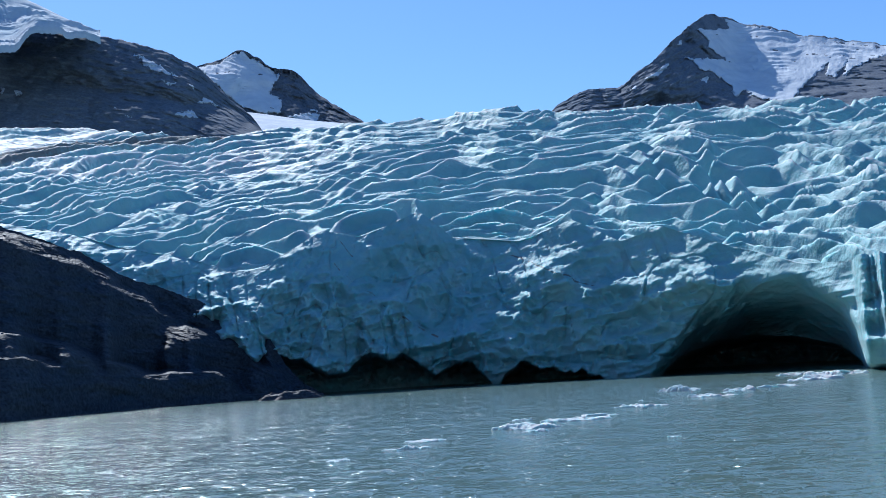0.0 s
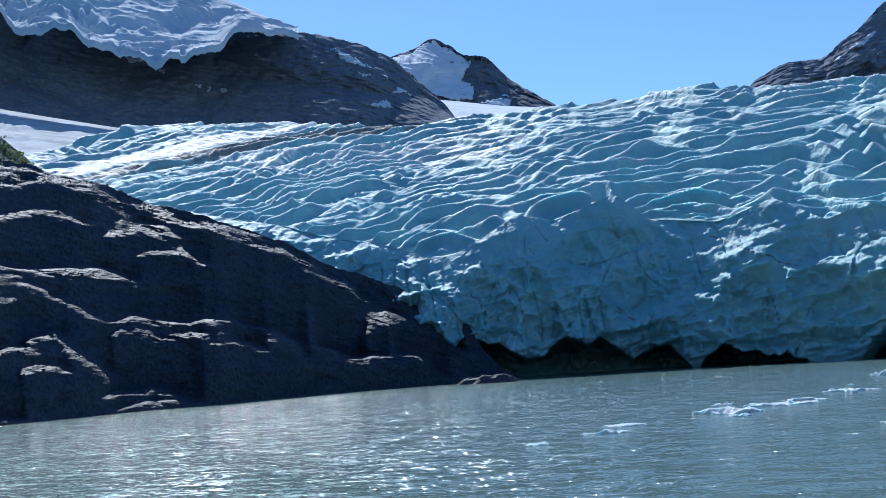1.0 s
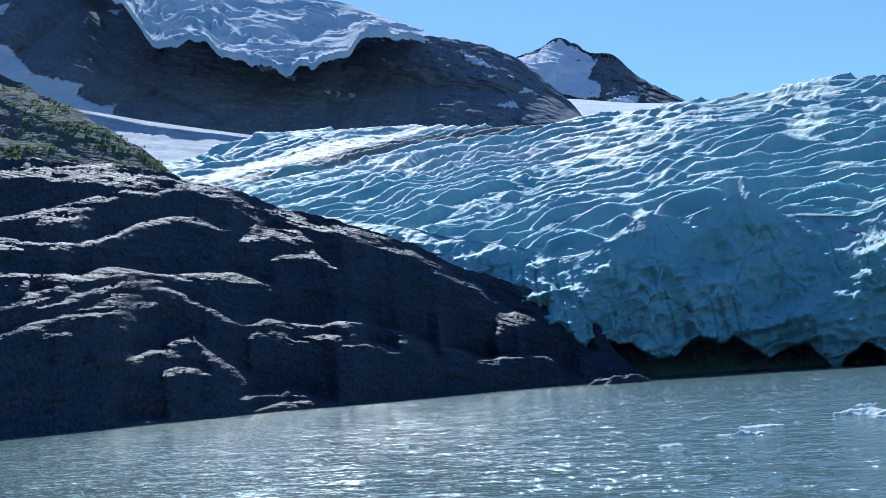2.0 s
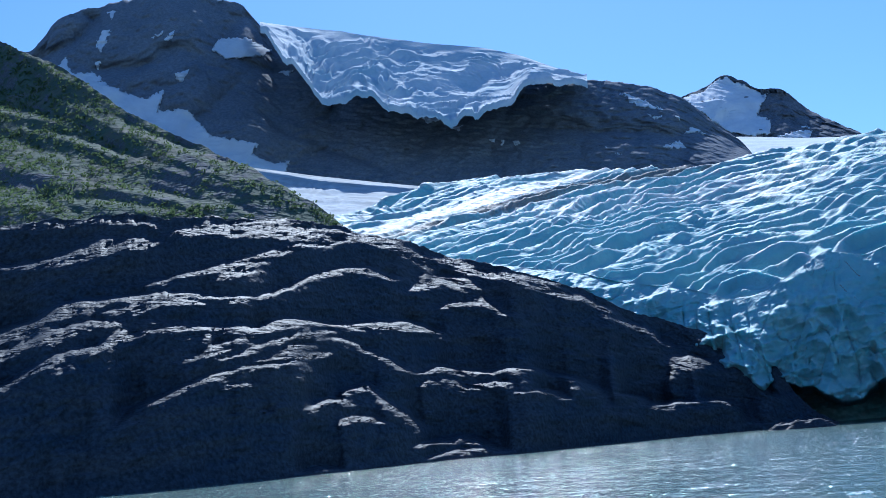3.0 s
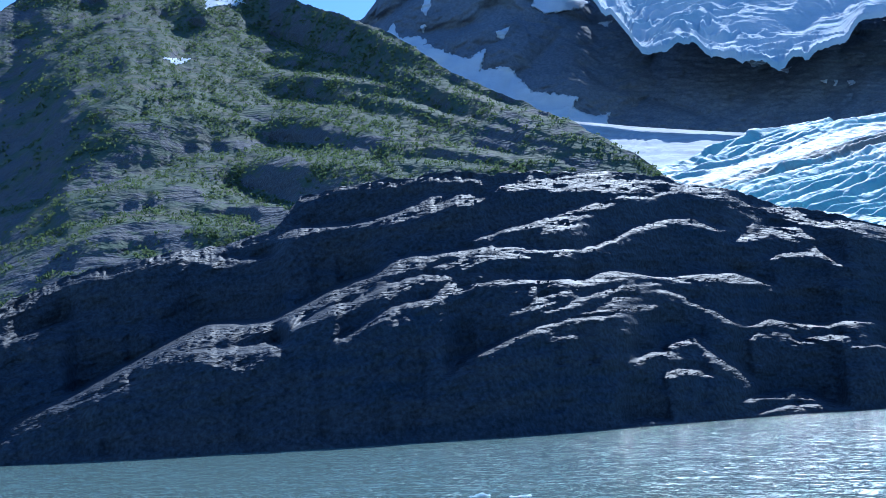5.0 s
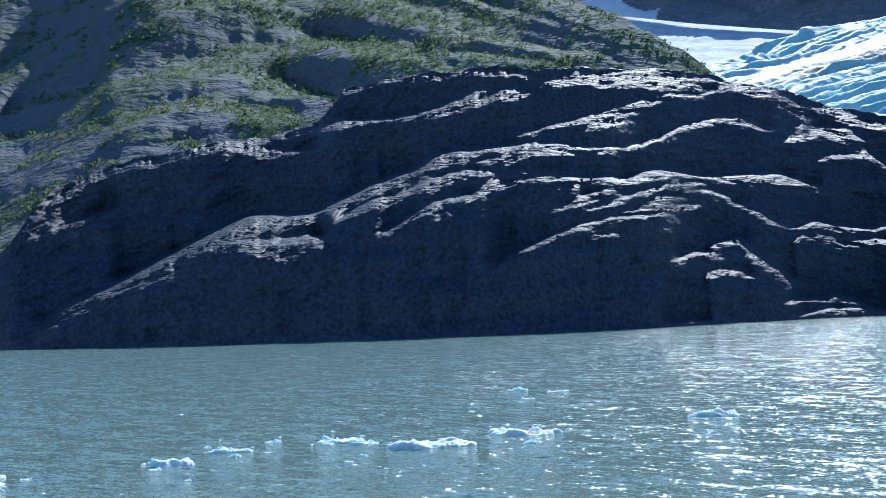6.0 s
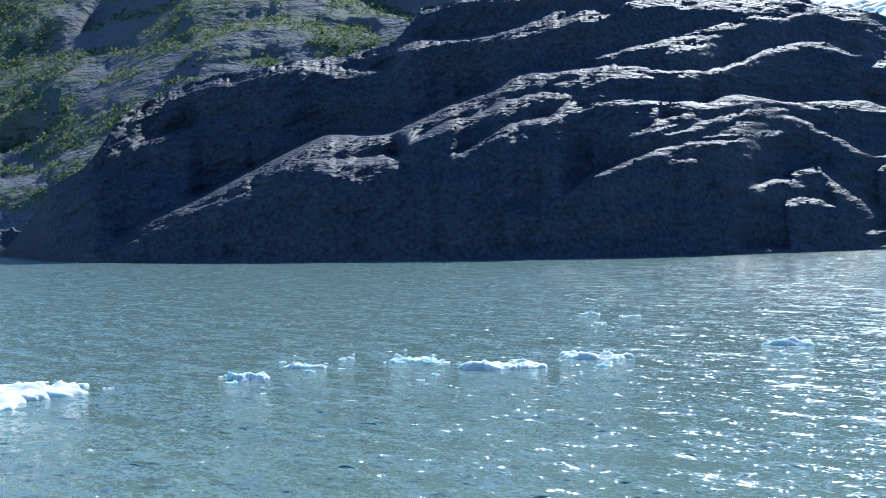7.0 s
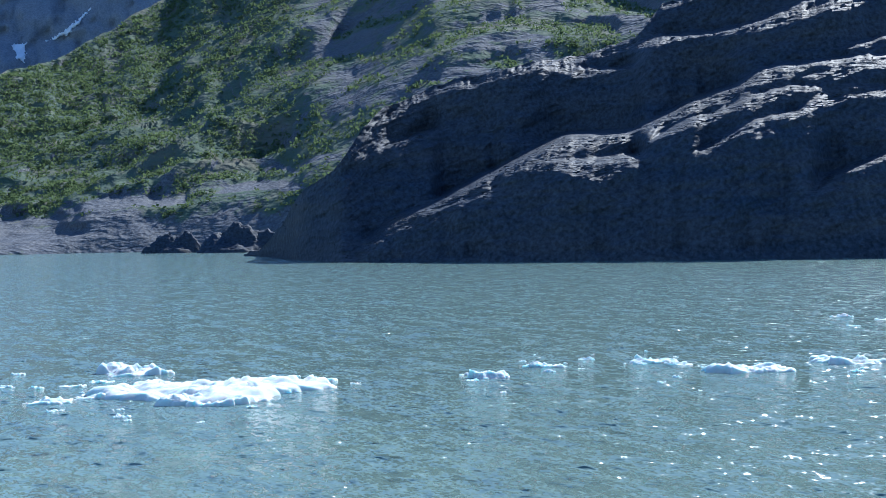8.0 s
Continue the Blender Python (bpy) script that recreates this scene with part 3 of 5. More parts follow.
vault = along([(9.5, -2), (10.7, -0.5), (12.2, 1.3), (14.4, 2.5), (16.9, 2.4), (18.8, 1.2), (19.6, -1.5)], az, 0.2)
side = ramp(-9.5, -8.5, az)
fr = fr + 70 * ramp(0.12, -0.12, fe - lip) * side + 95 * ramp(1.2, -1.9, fe - vault) * (az > 9) + 120 * ramp(0.15, -0.15, fe - arch) * (az > 9)
ax, ay, _ = np.moveaxis(place(A, fr, fz), -1, 0)
out = np.minimum(1, v * 8) * (1 - 0.7 * ramp(0.55, 0.95, v))
block = ridged(ax / 40 + 0.3 * fz / 40, fz / 30 - 0.2 * ax / 40, 6.6, 5, 0.6) - 0.7
crack = np.exp(-(fbm(ax / 38 + fz / 60, fz / 38 - ax / 90, 2.7, 3) / 0.05) ** 2)
fr = fr - out * (11 * block + 5 * fbm(ax / 70, fz / 45, 3.1, 4) + 4.6 * (ridged(ax / 15 + 0.5 * fz / 15, fz / 13 - 0.3 * ax / 15, 1.1, 4, 0.6) - 0.7) + 1.9 * (ridged(ax / 6.5 - 0.4 * fz / 6.5, fz / 7.5, 9.1, 3, 0.6) - 0.7) - 2.2 * crack - 2.0 * np.exp(-(fbm(ax / 16 - fz / 40, fz / 30 + ax / 60, 5.7, 2) / 0.04) ** 2))
# fluted columns of ice beside the cave
slit = np.exp(-((value(ax / 5.0 + 0.15 * fz / 5.0, fz / 22.0, 3.7)) / 0.05) ** 2) * ramp(0.1, 0.3, value(ax / 24.0, fz / 20.0, 8.8))
fr = fr + out * 3.0 * slit  # short upright cracks
fr = fr - np.minimum(1, v * 8) * ramp(19.2, 19.6, A) * (16 + 9 * ridged(A * 1.1, fz / 90, 4.1, 4, 0.55))
# the upper surface: rises in crevassed waves to the icefall's brink
w = np.linspace(0, 1, 420)[1:, None]
b_s = along(BROW, az, 2.5)
se = b_s + (t_e - b_s) * w + (b_e - b_s) * np.exp(-w / 0.1)
sr = b_r * (t_r / b_r) ** (0.25 * w + 0.75 * w ** 1.5)
sz = sight(sr, se)
SA = az[None, :] + 0 * w
x, y, _ = np.moveaxis(place(SA, sr, sz), -1, 0)
# crevasses run down the flow on one flank and turn across it in the middle
pitch = 0.48 - 0.045 * np.clip(se - 7, -3, 6)
run = -np.log(pitch) / 0.045
bend = along([(-32, -9.0), (-24, -5.6), (-16, -2.6), (-9, -0.7), (0, 0.5), (8, 0.6), (26, -0.6)], az, 1.0)
phase = run - bend * 1.7 + 0.55 * fbm(SA * 0.3, se * 0.8, 1.0, 2)
cross = SA * 0.42 + 0.4 * fbm(SA * 0.3, se * 0.7, 8.0, 2)
calm = ramp(-0.2, 0.6, fbm(SA * 0.12 + se * 0.25, se * 0.5 - SA * 0.08, 5.0, 2) + 0.5 * ramp(-8, -18, SA)) * ramp(6, -6, SA)


def furrows(ph, rise=0.5):
    """Waves of ice: a steep face towards the lake, a sharp crest, a long hollow back."""
    f = ph - np.floor(ph)
    return np.where(f < rise, (f / rise) ** 1.4, 1 - (np.maximum(f - rise, 0) / (1 - rise)) ** 0.7)


one = phase * 1.1 + 1.2 * fbm(cross * 0.22, phase * 0.2, 2.0, 2, 0.4)
two = phase * 2.3 + 1.4 * fbm(cross * 0.3, phase * 0.34, 6.0, 2, 0.4) + 0.4
three = phase * 4.6 + 1.6 * fbm(cross * 0.36, phase * 0.5, 16.0, 2, 0.4)
tall = np.clip(0.7 + 0.7 * fbm(cross * 0.5 + phase * 0.2, phase * 0.4 - cross * 0.3, 3.0, 2), 0.7, 1.3)
mor = along([(-32, 8.4), (-26.5, 9.9), (-22.2, 10.8), (-16.5, 11.7), (-11.6, 12.0), (-8, 12.1)], az)
band = np.exp(-((se - mor - 0.42) / 0.36) ** 2) * ramp(-13, -19, SA)
tall = tall * (1 - 0.85 * band)
grow = ramp(0, 0.04, w) * (1 - 0.4 * ramp(0.94, 1.0, w))
big = np.sqrt(sr / 480) * (1 + 0.7 * ramp(6, 17, SA))
gx, gy = (0.8 * x + 0.6 * y), (0.8 * y - 0.6 * x)
sz = sz + grow * big * ((8.5 - 2.5 * calm) * tall * (furrows(one) - 0.5) + (4.2 - 1.2 * calm) * (furrows(two) - 0.5) * (0.4 + 0.6 * tall) * (1 - 0.7 * band)
                   + 1.9 * (furrows(three) - 0.5) * (1 - 0.6 * band) + 0.8 * (ridged(gx / 60, gy / 26, 7.0, 4, 0.5) - 0.7) * (1 - 0.7 * band)
                   + 3.0 * fbm((0.8 * x + 0.6 * y) / 110, (0.8 * y - 0.6 * x) / 150, 2.0, 3) + 0.5 * (ridged((0.8 * x + 0.6 * y) / 10, (0.8 * y - 0.6 * x) / 10, 4.0, 3, 0.5) - 0.7))
for _ in range(2):  # melt rounds the crests
    sz[:, 1:-1] = (sz[:, :-2] + 2 * sz[:, 1:-1] + sz[:, 2:]) / 4
sz[1:-1] = (sz[:-2] + 4 * sz[1:-1] + sz[2:]) / 6
f1, f2 = one - np.floor(one), two - np.floor(two)
crest_light = np.exp(-((f1 - 0.5) / 0.1) ** 2) * np.clip(tall, 0, 1) + 0.6 * np.exp(-((f2 - 0.5) / 0.13) ** 2)  # sunlit crest rims painted white into the ice colour
trough_shade = np.exp(-((f1 - 0.03) / 0.05) ** 2) + 0.7 * np.exp(-((f2 - 0.03) / 0.06) ** 2)  # crevasse bottoms darkened in the colour, as shade
crest_light, trough_shade = [np.concatenate([q[:1], q, q[-1:], q[-1:]]) for q in (crest_light, trough_shade)]
P = place(SA, sr, sz)
last = P[-1]
way = last[:, :2] / np.linalg.norm(last[:, :2], axis=1)[:, None]
front = place(A, fr, fz)
P = np.concatenate([front[-1:], P, [np.concatenate([last[:, :2] + way * o, last[:, 2:] + d], 1) for o, d in ((60, 0), (300, -30))]])
se = np.concatenate([se[:1], se, se[-1:], se[-1:]])
SA = az[None, :] + 0 * se
mor = along([(-32, 8.4), (-26.5, 9.9), (-22.2, 10.8), (-16.5, 11.7), (-11.6, 12.0), (-8, 12.1)], az)
grit_and_shade = 0.1 + (0.85 * np.exp(-((se - mor + 0.05) / 0.27) ** 2) + 0.6 * np.exp(-((se - mor - 0.9) / 0.25) ** 2) * ramp(-22, -16, SA)) * ramp(-7, -10, SA) + 0.15 * np.exp(-((se - 11.0) / 0.5) ** 2) * ramp(4, 12, SA)
firn_and_crest_light = 0.12 + 0.9 * np.exp(-((se - mor - 0.45) / 0.34) ** 2) * ramp(-13, -19, SA) + 0.55 * ramp(-2, -10, SA) * ramp(-24, -19, SA) * np.exp(-((se - 10.7) / 0.8) ** 2)
grit_and_shade = grit_and_shade + 0.32 * trough_shade
firn_and_crest_light = firn_and_crest_light + 0.55 * crest_light
glacier = tagged(new("glacier"), "blue crevassed valley glacier ending in an ice cliff at the lake", "glacier")
grid("crevassed_surface", P, ice, glacier, grit_and_shade=grit_and_shade, firn=firn_and_crest_light, worn=np.ones_like(SA))
left = np.broadcast_to(az[:-1] < 9.6, (159, 999))
right_ = np.broadcast_to(az[:-1] >= 19.3, (159, 999))
# upright cracks are darker; dirt streaks are added along the lines below
dirt_and_cracks = 0.6 * slit
for knots, width in (([(-5.9, 6.25), (-5.16, 5.11), (-3.7, 3.87), (-2.5, 2.75), (-0.5, 1.52)], 0.06), ([(-5.34, 6.9), (-4.43, 5.76)], 0.045), ([(3.06, 5.45), (4.8, 4.56), (7.5, 3.43)], 0.05)):
    line = along(knots, az, 0.1)[None, :] + 0.12 * fbm(az * 2.0, 7.0, 0, 4)[None, :]
    dirt_and_cracks = dirt_and_cracks + 1.3 * np.exp(-((fe - line) / width) ** 2) * ((A > knots[0][0]) & (A < knots[-1][0])) * np.clip(0.6 + fbm(A * 3, fe * 3, 1.0, 3), 0, 1)
cliff = {"grit_and_shade": dirt_and_cracks, "firn": 0.1 * np.ones_like(A), "worn": np.ones_like(A)}
tagged(grid("ice_cliff", front, ice, glacier, left, **cliff), "shaded blue ice cliff with an undercut foot")
tagged(grid("ice_cave", front, ice, glacier, ~left & ~right_, **cliff), "arched ice cave at the waterline")
tagged(grid("ice_column", front, ice, glacier, right_, **cliff), "sunlit fluted ice columns")

# ---- mountains ----
def mountain(name, label, span, cols, rows, foot, crest, foot_r, crest_r, material_, seed, crag, rag, back, strata=(0.9, 6.0)):
    az = np.linspace(*span, cols)
    P, el, e0, e1 = slope_sheet(az, rows, (foot, foot_r), (crest, crest_r), 1.1, seed, strata, crag, rag, back)
    thing = tagged(new(name), label, "mountain")
    grid("rock_face", P, material_, thing)
    return thing, az, P, e0, e1


dark, d_az, d_P, d_e0, d_e1 = mountain(
    "mountain", "dark craggy mountain with a hanging glacier and snow patches", (-62, -8.2), 560, 130,
    [(-62, 12.5), (-32, 12.6), (-30, 12.2), (-24.8, 11.4), (-22, 11.8), (-16, 11.7), (-8.2, 11.3)],
    [(-62, 15), (-50, 17.5), (-43.3, 19.2), (-42.1, 20.8), (-39.9, 21.2), (-38.3, 21.7), (-36.6, 22.6), (-35.7, 22.5), (-34.7, 21.6), (-33.3, 21.3), (-32.5, 20.5), (-31.8, 19.4), (-28.5, 19.4),
     (-24.2, 18.6), (-21.3, 18.0), (-18.6, 17.2), (-16.2, 16.5), (-15, 16.3), (-13.2, 16.0), (-12, 15.4), (-10.3, 14.0), (-8.6, 12.3), (-8.2, 11.4)],
    [(-62, 2000), (-8, 2000)], [(-62, 2500), (-30, 2450), (-8, 2250)], mountain_rock, 4.2, (0.006, 36.0, 0.004), 0.1, ((120, -60), (500, -400)))
right, r_az, r_P, r_e0, r_e1 = mountain(
    "mountain", "pointed dark mountain with a broad snowfield on its shoulder", (5.4, 27), 260, 90,
    [(5.4, 11.5), (27, 10.5)],
    [(5.4, 12.0), (5.9, 12.4), (7.8, 13.1), (9.3, 13.1), (11.1, 14.3), (12.8, 15.5), (13.8, 16.1), (15, 15.5), (17.5, 14.7), (20, 13.9), (21.7, 13.5), (27, 13)],
    [(5, 2420), (27, 2420)], [(5, 2560), (11, 2600), (13, 2800), (15, 3250), (27, 3400)], mountain_rock, 8.8, (0.006, 50.0, 0.004), 0.1, ((120, -60), (500, -400)))
peak, p_az, p_P, p_e0, p_e1 = mountain(
    "mountain", "distant pyramid peak half covered with snow", (-13.5, -3.2), 180, 80,
    [(-14, 11.5), (-3, 11.5)],
    [(-13.5, 14.6), (-11.5, 15.2), (-10.3, 15.5), (-9.5, 16.0), (-8.8, 15.6), (-7.7, 14.9), (-7.0, 15.0), (-5.8, 13.8), (-3.8, 12.5), (-3.2, 12.0)],
    [(-14, 3600), (-3, 3600)], [(-14, 4000), (-3, 3950)], peak_rock, 5.5, (0.004, 80.0, 0.003), 0.08, ((150, -80), (500, -400)))
far, f_az, f_P, f_e0, f_e1 = mountain(
    "mountain", "hazy far mountainside with thin gully snow", (-97, -66), 240, 60,
    [(-97, 2), (-66, 2)], [(-97, 9), (-82, 10.2), (-78.6, 11.4), (-76, 13), (-72, 15), (-66, 17)],
    [(-97, 2900), (-66, 2900)], [(-97, 3500), (-66, 3600)], mountain_rock, 2.5, (0.005, 70.0, 0.0035), 0.1, ((120, -60), (500, -400)))


def snow_sheet(name, label, parent, span, cols, rows, low, high, low_r, high_r, seed, rough, mat, rag=0.12, swell=0.0):
    az = np.linspace(*span, cols)
    lo, hi = along(low, az, 0.25), along(high, az, 0.25)
    u = np.linspace(0, 1, rows)[:, None]
    r = along(low_r, az) + (along(high_r, az) - along(low_r, az)) * u
    el = np.minimum(lo, hi) + (hi - np.minimum(lo, hi)) * u + rag * fbm(az * 1.3 + seed, 1.1, 0, 5, 0.55) * (1 - u) ** 7
    A = az[None, :] + 0 * el
    z = sight(r, el)
    x, y, _ = np.moveaxis(place(A, r, z), -1, 0)
    z = z + rough * (ridged(x / 150 + seed, y / 110, z / 110, 5, 0.55) - 0.75) * np.minimum(1, 8 * u) * (0.15 + 0.85 * ramp(1.0, 0.6, u))
    ph = el * 3.2 + 4.0 * fbm(A * 0.22 + seed, el * 0.45, 2.0, 4) + 0.2 * A
    z = z + 1.2 * rough * (furrows(ph, 0.35) - 0.5) * np.clip(1.8 * fbm(A * 0.3, el * 0.7, seed, 3), 0, 1) * np.minimum(1, 8 * u) * ramp(1.0, 0.8, u) + swell * fbm(x / 420, y / 420, seed, 4, 0.5) * np.minimum(1, 5 * u) * ramp(1.0, 0.75, u)
    P = place(A, r, z)
    first = P[0] + np.array([0, 0, -12.0])  # the sheet's thickness at its lower edge
    return tagged(grid(name, np.concatenate([first[None], P]), mat, parent), label)


snow_sheet("hanging_glacier", "broken blue-white hanging glacier", dark, (-32.4, -16.1), 420, 130,
           [(-32.4, 20.1), (-31.9, 19.9), (-31.6, 19.25), (-30.9, 18.75), (-30.3, 18.1), (-30.1, 17.1), (-29.8, 16.8), (-28.6, 16.8), (-27.5, 16.9), (-26.1, 16.4), (-24.7, 16.0), (-23, 15.5), (-21.6, 15.35),
            (-21.5, 15.9), (-20.1, 15.9), (-19.7, 16.4), (-19.2, 16.9), (-18.3, 16.85), (-16.1, 16.6)],
           [(-32.4, 20.45), (-28.4, 19.9), (-24.5, 19.15), (-21.3, 18.65), (-19.3, 18.05), (-17.2, 17.15), (-16.1, 16.7)],
           [(-33, 2010), (-16, 1960)], [(-33, 2425), (-16, 2280)], 3.0, 9.0, firn, rag=0.25, swell=14.0)
valley = tagged(new("side_glacier"), "grey-white side glacier lying in the valley", "glacier")
snow_sheet("ice_body", "", valley, (-34, -22), 200, 60, [(-34, 10.5), (-22, 11.0)], [(-34, 13.7), (-32.1, 13.4), (-29.9, 13.0), (-24.8, 12.2), (-22, 12.0)],
           [(-34, 1150), (-22, 1350)], [(-34, 1950), (-22, 1950)], 9.0, 3, dirty_firn)
back_ice = tagged(new("far_glacier"), "pale glacier basin below a distant peak", "glacier")
snow_sheet("ice_body", "", back_ice, (-9.4, -3.8), 120, 40, [(-9.4, 11.6), (-3.8, 11.6)], [(-9.4, 13.0), (-8.6, 12.9), (-6.3, 12.5), (-3.8, 12.2)],
           [(-9, 2500), (-4, 2500)], [(-9, 3500), (-4, 3500)], 9.5, 5, snow)

# ---- green hillside ----
az = np.linspace(-97, -28.6, 1150)
h_crest = [(-97, 5.5), (-85, 7.0), (-78.3, 7.6), (-76.8, 7.9), (-75.1, 8.7), (-72.5, 10.3), (-70.9, 11.2), (-64.5, 16), (-58, 21.8), (-55, 23.6), (-52, 24.2), (-50.3, 22.6), (-49.3, 21.6), (-48.1, 20.4), (-46.1, 19.9),
           (-43.9, 19.2), (-41.9, 18.3), (-39.2, 16.5), (-36.4, 15.0), (-33.6, 13.8), (-30, 11.6), (-28.6, 10.3)]
h_foot = [(-97, -0.95), (-80, -0.76), (-75, -0.74), (-71, -0.76), (-69.5, -0.85), (-66.6, -1.2), (-65, -0.8), (-62, 1.0), (-58, 4.5), (-52, 6.3), (-47, 7.5), (-40, 9.5), (-32, 9.5), (-28.6, 9.0)]
h_foot_r = [(-97, 450), (-80, 540), (-75, 560), (-71, 550), (-67.5, 520), (-64, 490), (-58, 540), (-50, 590), (-40, 560), (-28.6, 540)]
h_crest_r = [(-97, 600), (-80, 790), (-76, 880), (-72, 970), (-70, 1020), (-65, 1150), (-60, 1380), (-55, 1660), (-51, 1780), (-48, 1560), (-44, 1200), (-40, 920), (-36, 710), (-33, 630), (-28.6, 590)]
TURF_BENCHES = []
TURF_BENCHES.append([(-62.8, 9.4, 0.11), (-61.5, 10.04, 0.17), (-60.3, 10.32, 0.19), (-59.0, 10.65, 0.17), (-57.7, 10.93, 0.17), (-56.4, 11.2, 0.19), (-55.1, 11.6, 0.33), (-54.0, 11.61, 0.36), (-52.4, 11.74, 0.33), (-51.3, 11.33, 0.28), (-49.7, 10.9, 0.22), (-48.0, 10.46, 0.17), (-47.1, 10.14, 0.11)])
TURF_BENCHES.append([(-53.4, 12.01, 0.1), (-52.3, 12.4, 0.25), (-51.2, 12.69, 0.28), (-49.6, 12.78, 0.17), (-49.0, 13.04, 0.28), (-47.6, 13.07, 0.39), (-46.3, 12.67, 0.61), (-45.2, 12.74, 0.42), (-44.0, 12.52, 0.39), (-42.4, 11.78, 0.42), (-41.3, 11.33, 0.22)])
TURF_BENCHES.append([(-57.5, 9.03, 0.11), (-56.4, 9.61, 0.36), (-55.4, 9.82, 0.28), (-54.0, 10.09, 0.28), (-52.4, 9.72, 0.33), (-51.1, 9.62, 0.39), (-49.7, 9.49, 0.42), (-48.9, 9.09, 0.17)])
TURF_BENCHES.append([(-62.8, 8.4, 0.14), (-61.3, 8.59, 0.17), (-60.1, 8.55, 0.28), (-58.8, 8.87, 0.3), (-57.7, 8.87, 0.22), (-57.0, 9.03, 0.11)])
TURF_BENCHES.append([(-55.4, 8.11, 0.1), (-54.3, 8.18, 0.25), (-53.5, 8.04, 0.1)])
TURF_BENCHES.append([(-62.1, 7.19, 0.17), (-61.3, 7.37, 0.33), (-60.5, 7.55, 0.11)])
TURF_BENCHES.append([(-59.1, 7.1, 0.1), (-58.2, 7.23, 0.22), (-57.7, 7.28, 0.11)])
TURF_BENCHES.append([(-55.0, 14.37, 0.1), (-53.6, 14.78, 0.17), (-52.5, 15.39, 0.22), (-51.2, 15.23, 0.17), (-49.9, 14.76, 0.1)])
TURF_BENCHES.append([(-49.2, 15.12, 0.1), (-47.8, 15.37, 0.19), (-46.7, 15.14, 0.25), (-45.3, 14.97, 0.3), (-44.0, 14.67, 0.36), (-42.3, 13.94, 0.36), (-41.2, 13.36, 0.28)])
TURF_BENCHES.append([(-51.6, 10.79, 0.11), (-50.2, 10.42, 0.14), (-49.1, 10.54, 0.19), (-47.7, 10.32, 0.25), (-47.2, 9.98, 0.1)])
TURF_BENCHES.append([(-58.3, 18.01, 0.14), (-57.3, 18.69, 0.19), (-56.0, 19.43, 0.19), (-54.6, 19.81, 0.19), (-52.8, 20.09, 0.14)])
TURF_BENCHES.append([(-57.3, 18.05, 0.11), (-56.0, 18.74, 0.17), (-54.4, 18.96, 0.17), (-53.1, 18.94, 0.14)])
TURF_BENCHES.append([(-57.8, 17.21, 0.14), (-56.2, 17.95, 0.19), (-54.4, 18.26, 0.14)])
TURF_BENCHES.append([(-58.3, 16.93, 0.14), (-56.8, 17.42, 0.19), (-54.9, 17.73, 0.19), (-53.9, 17.36, 0.11)])
TURF_BENCHES.append([(-53.4, 16.79, 0.14), (-51.5, 17.78, 0.25), (-49.5, 18.27, 0.22), (-48.4, 18.37, 0.22), (-47.1, 17.76, 0.19), (-45.4, 17.33, 0.19), (-44.3, 17.16, 0.11)])
TURF_BENCHES.append([(-55.0, 16.43, 0.14), (-53.6, 16.71, 0.22), (-52.3, 16.46, 0.22), (-50.4, 16.99, 0.19), (-49.3, 17.12, 0.22), (-47.1, 16.69, 0.17), (-44.9, 16.5, 0.25), (-43.2, 16.22, 0.25), (-41.5, 15.69, 0.19)])
TURF_BENCHES.append([(-54.4, 15.65, 0.11), (-53.1, 15.85, 0.17), (-51.5, 15.8, 0.19), (-49.6, 15.46, 0.17), (-48.0, 15.76, 0.14)])
TURF_BENCHES.append([(-47.2, 15.34, 0.14), (-45.8, 15.11, 0.22), (-44.1, 14.7, 0.22), (-42.4, 14.22, 0.22), (-40.8, 13.87, 0.17)])
TURF_BENCHES.append([(-53.4, 14.52, 0.1), (-51.8, 15.11, 0.22), (-50.2, 14.93, 0.14)])
TURF_BENCHES.append([(-47.7, 14.89, 0.11), (-46.4, 14.59, 0.19), (-43.9, 13.93, 0.25), (-41.6, 13.42, 0.22)])
TURF_BENCHES.append([(-58.3, 16.6, 0.11), (-57.3, 16.38, 0.19), (-55.7, 16.23, 0.22), (-54.4, 16.1, 0.14)])
TURF_BENCHES.append([(-40.9, 16.29, 0.11), (-39.8, 15.96, 0.19), (-38.4, 15.44, 0.19), (-36.7, 14.67, 0.19), (-35.1, 13.91, 0.17), (-32.8, 13.59, 0.11)])
TURF_BENCHES.append([(-43.2, 15.49, 0.11), (-41.5, 15.06, 0.19), (-39.6, 14.49, 0.19), (-37.9, 13.97, 0.14)])
TURF_BENCHES.append([(-41.1, 13.06, 0.1), (-39.4, 12.82, 0.19), (-37.7, 12.44, 0.19), (-36.0, 12.13, 0.11)])
TURF_BENCHES.append([(-42.3, 12.29, 0.11), (-40.6, 12.15, 0.22), (-38.6, 11.86, 0.19), (-36.7, 11.62, 0.11)])
TURF_BENCHES.append([(-36.3, 12.9, 0.1), (-35.2, 12.13, 0.11), (-33.3, 11.2, 0.1)])
TURF_BENCHES.append([(-66.2, 7.54, 0.1), (-64.6, 7.92, 0.19), (-63.2, 8.45, 0.25), (-61.5, 8.47, 0.22), (-59.9, 8.59, 0.14)])
TURF_BENCHES.append([(-74.7, 4.57, 0.1), (-73.4, 5.05, 0.25), (-70.8, 5.22, 0.33), (-69.5, 5.39, 0.33), (-67.9, 5.85, 0.14)])
TURF_BENCHES.append([(-76.9, 2.68, 0.1), (-75.4, 3.12, 0.19), (-73.4, 3.25, 0.25), (-71.8, 3.25, 0.1)])
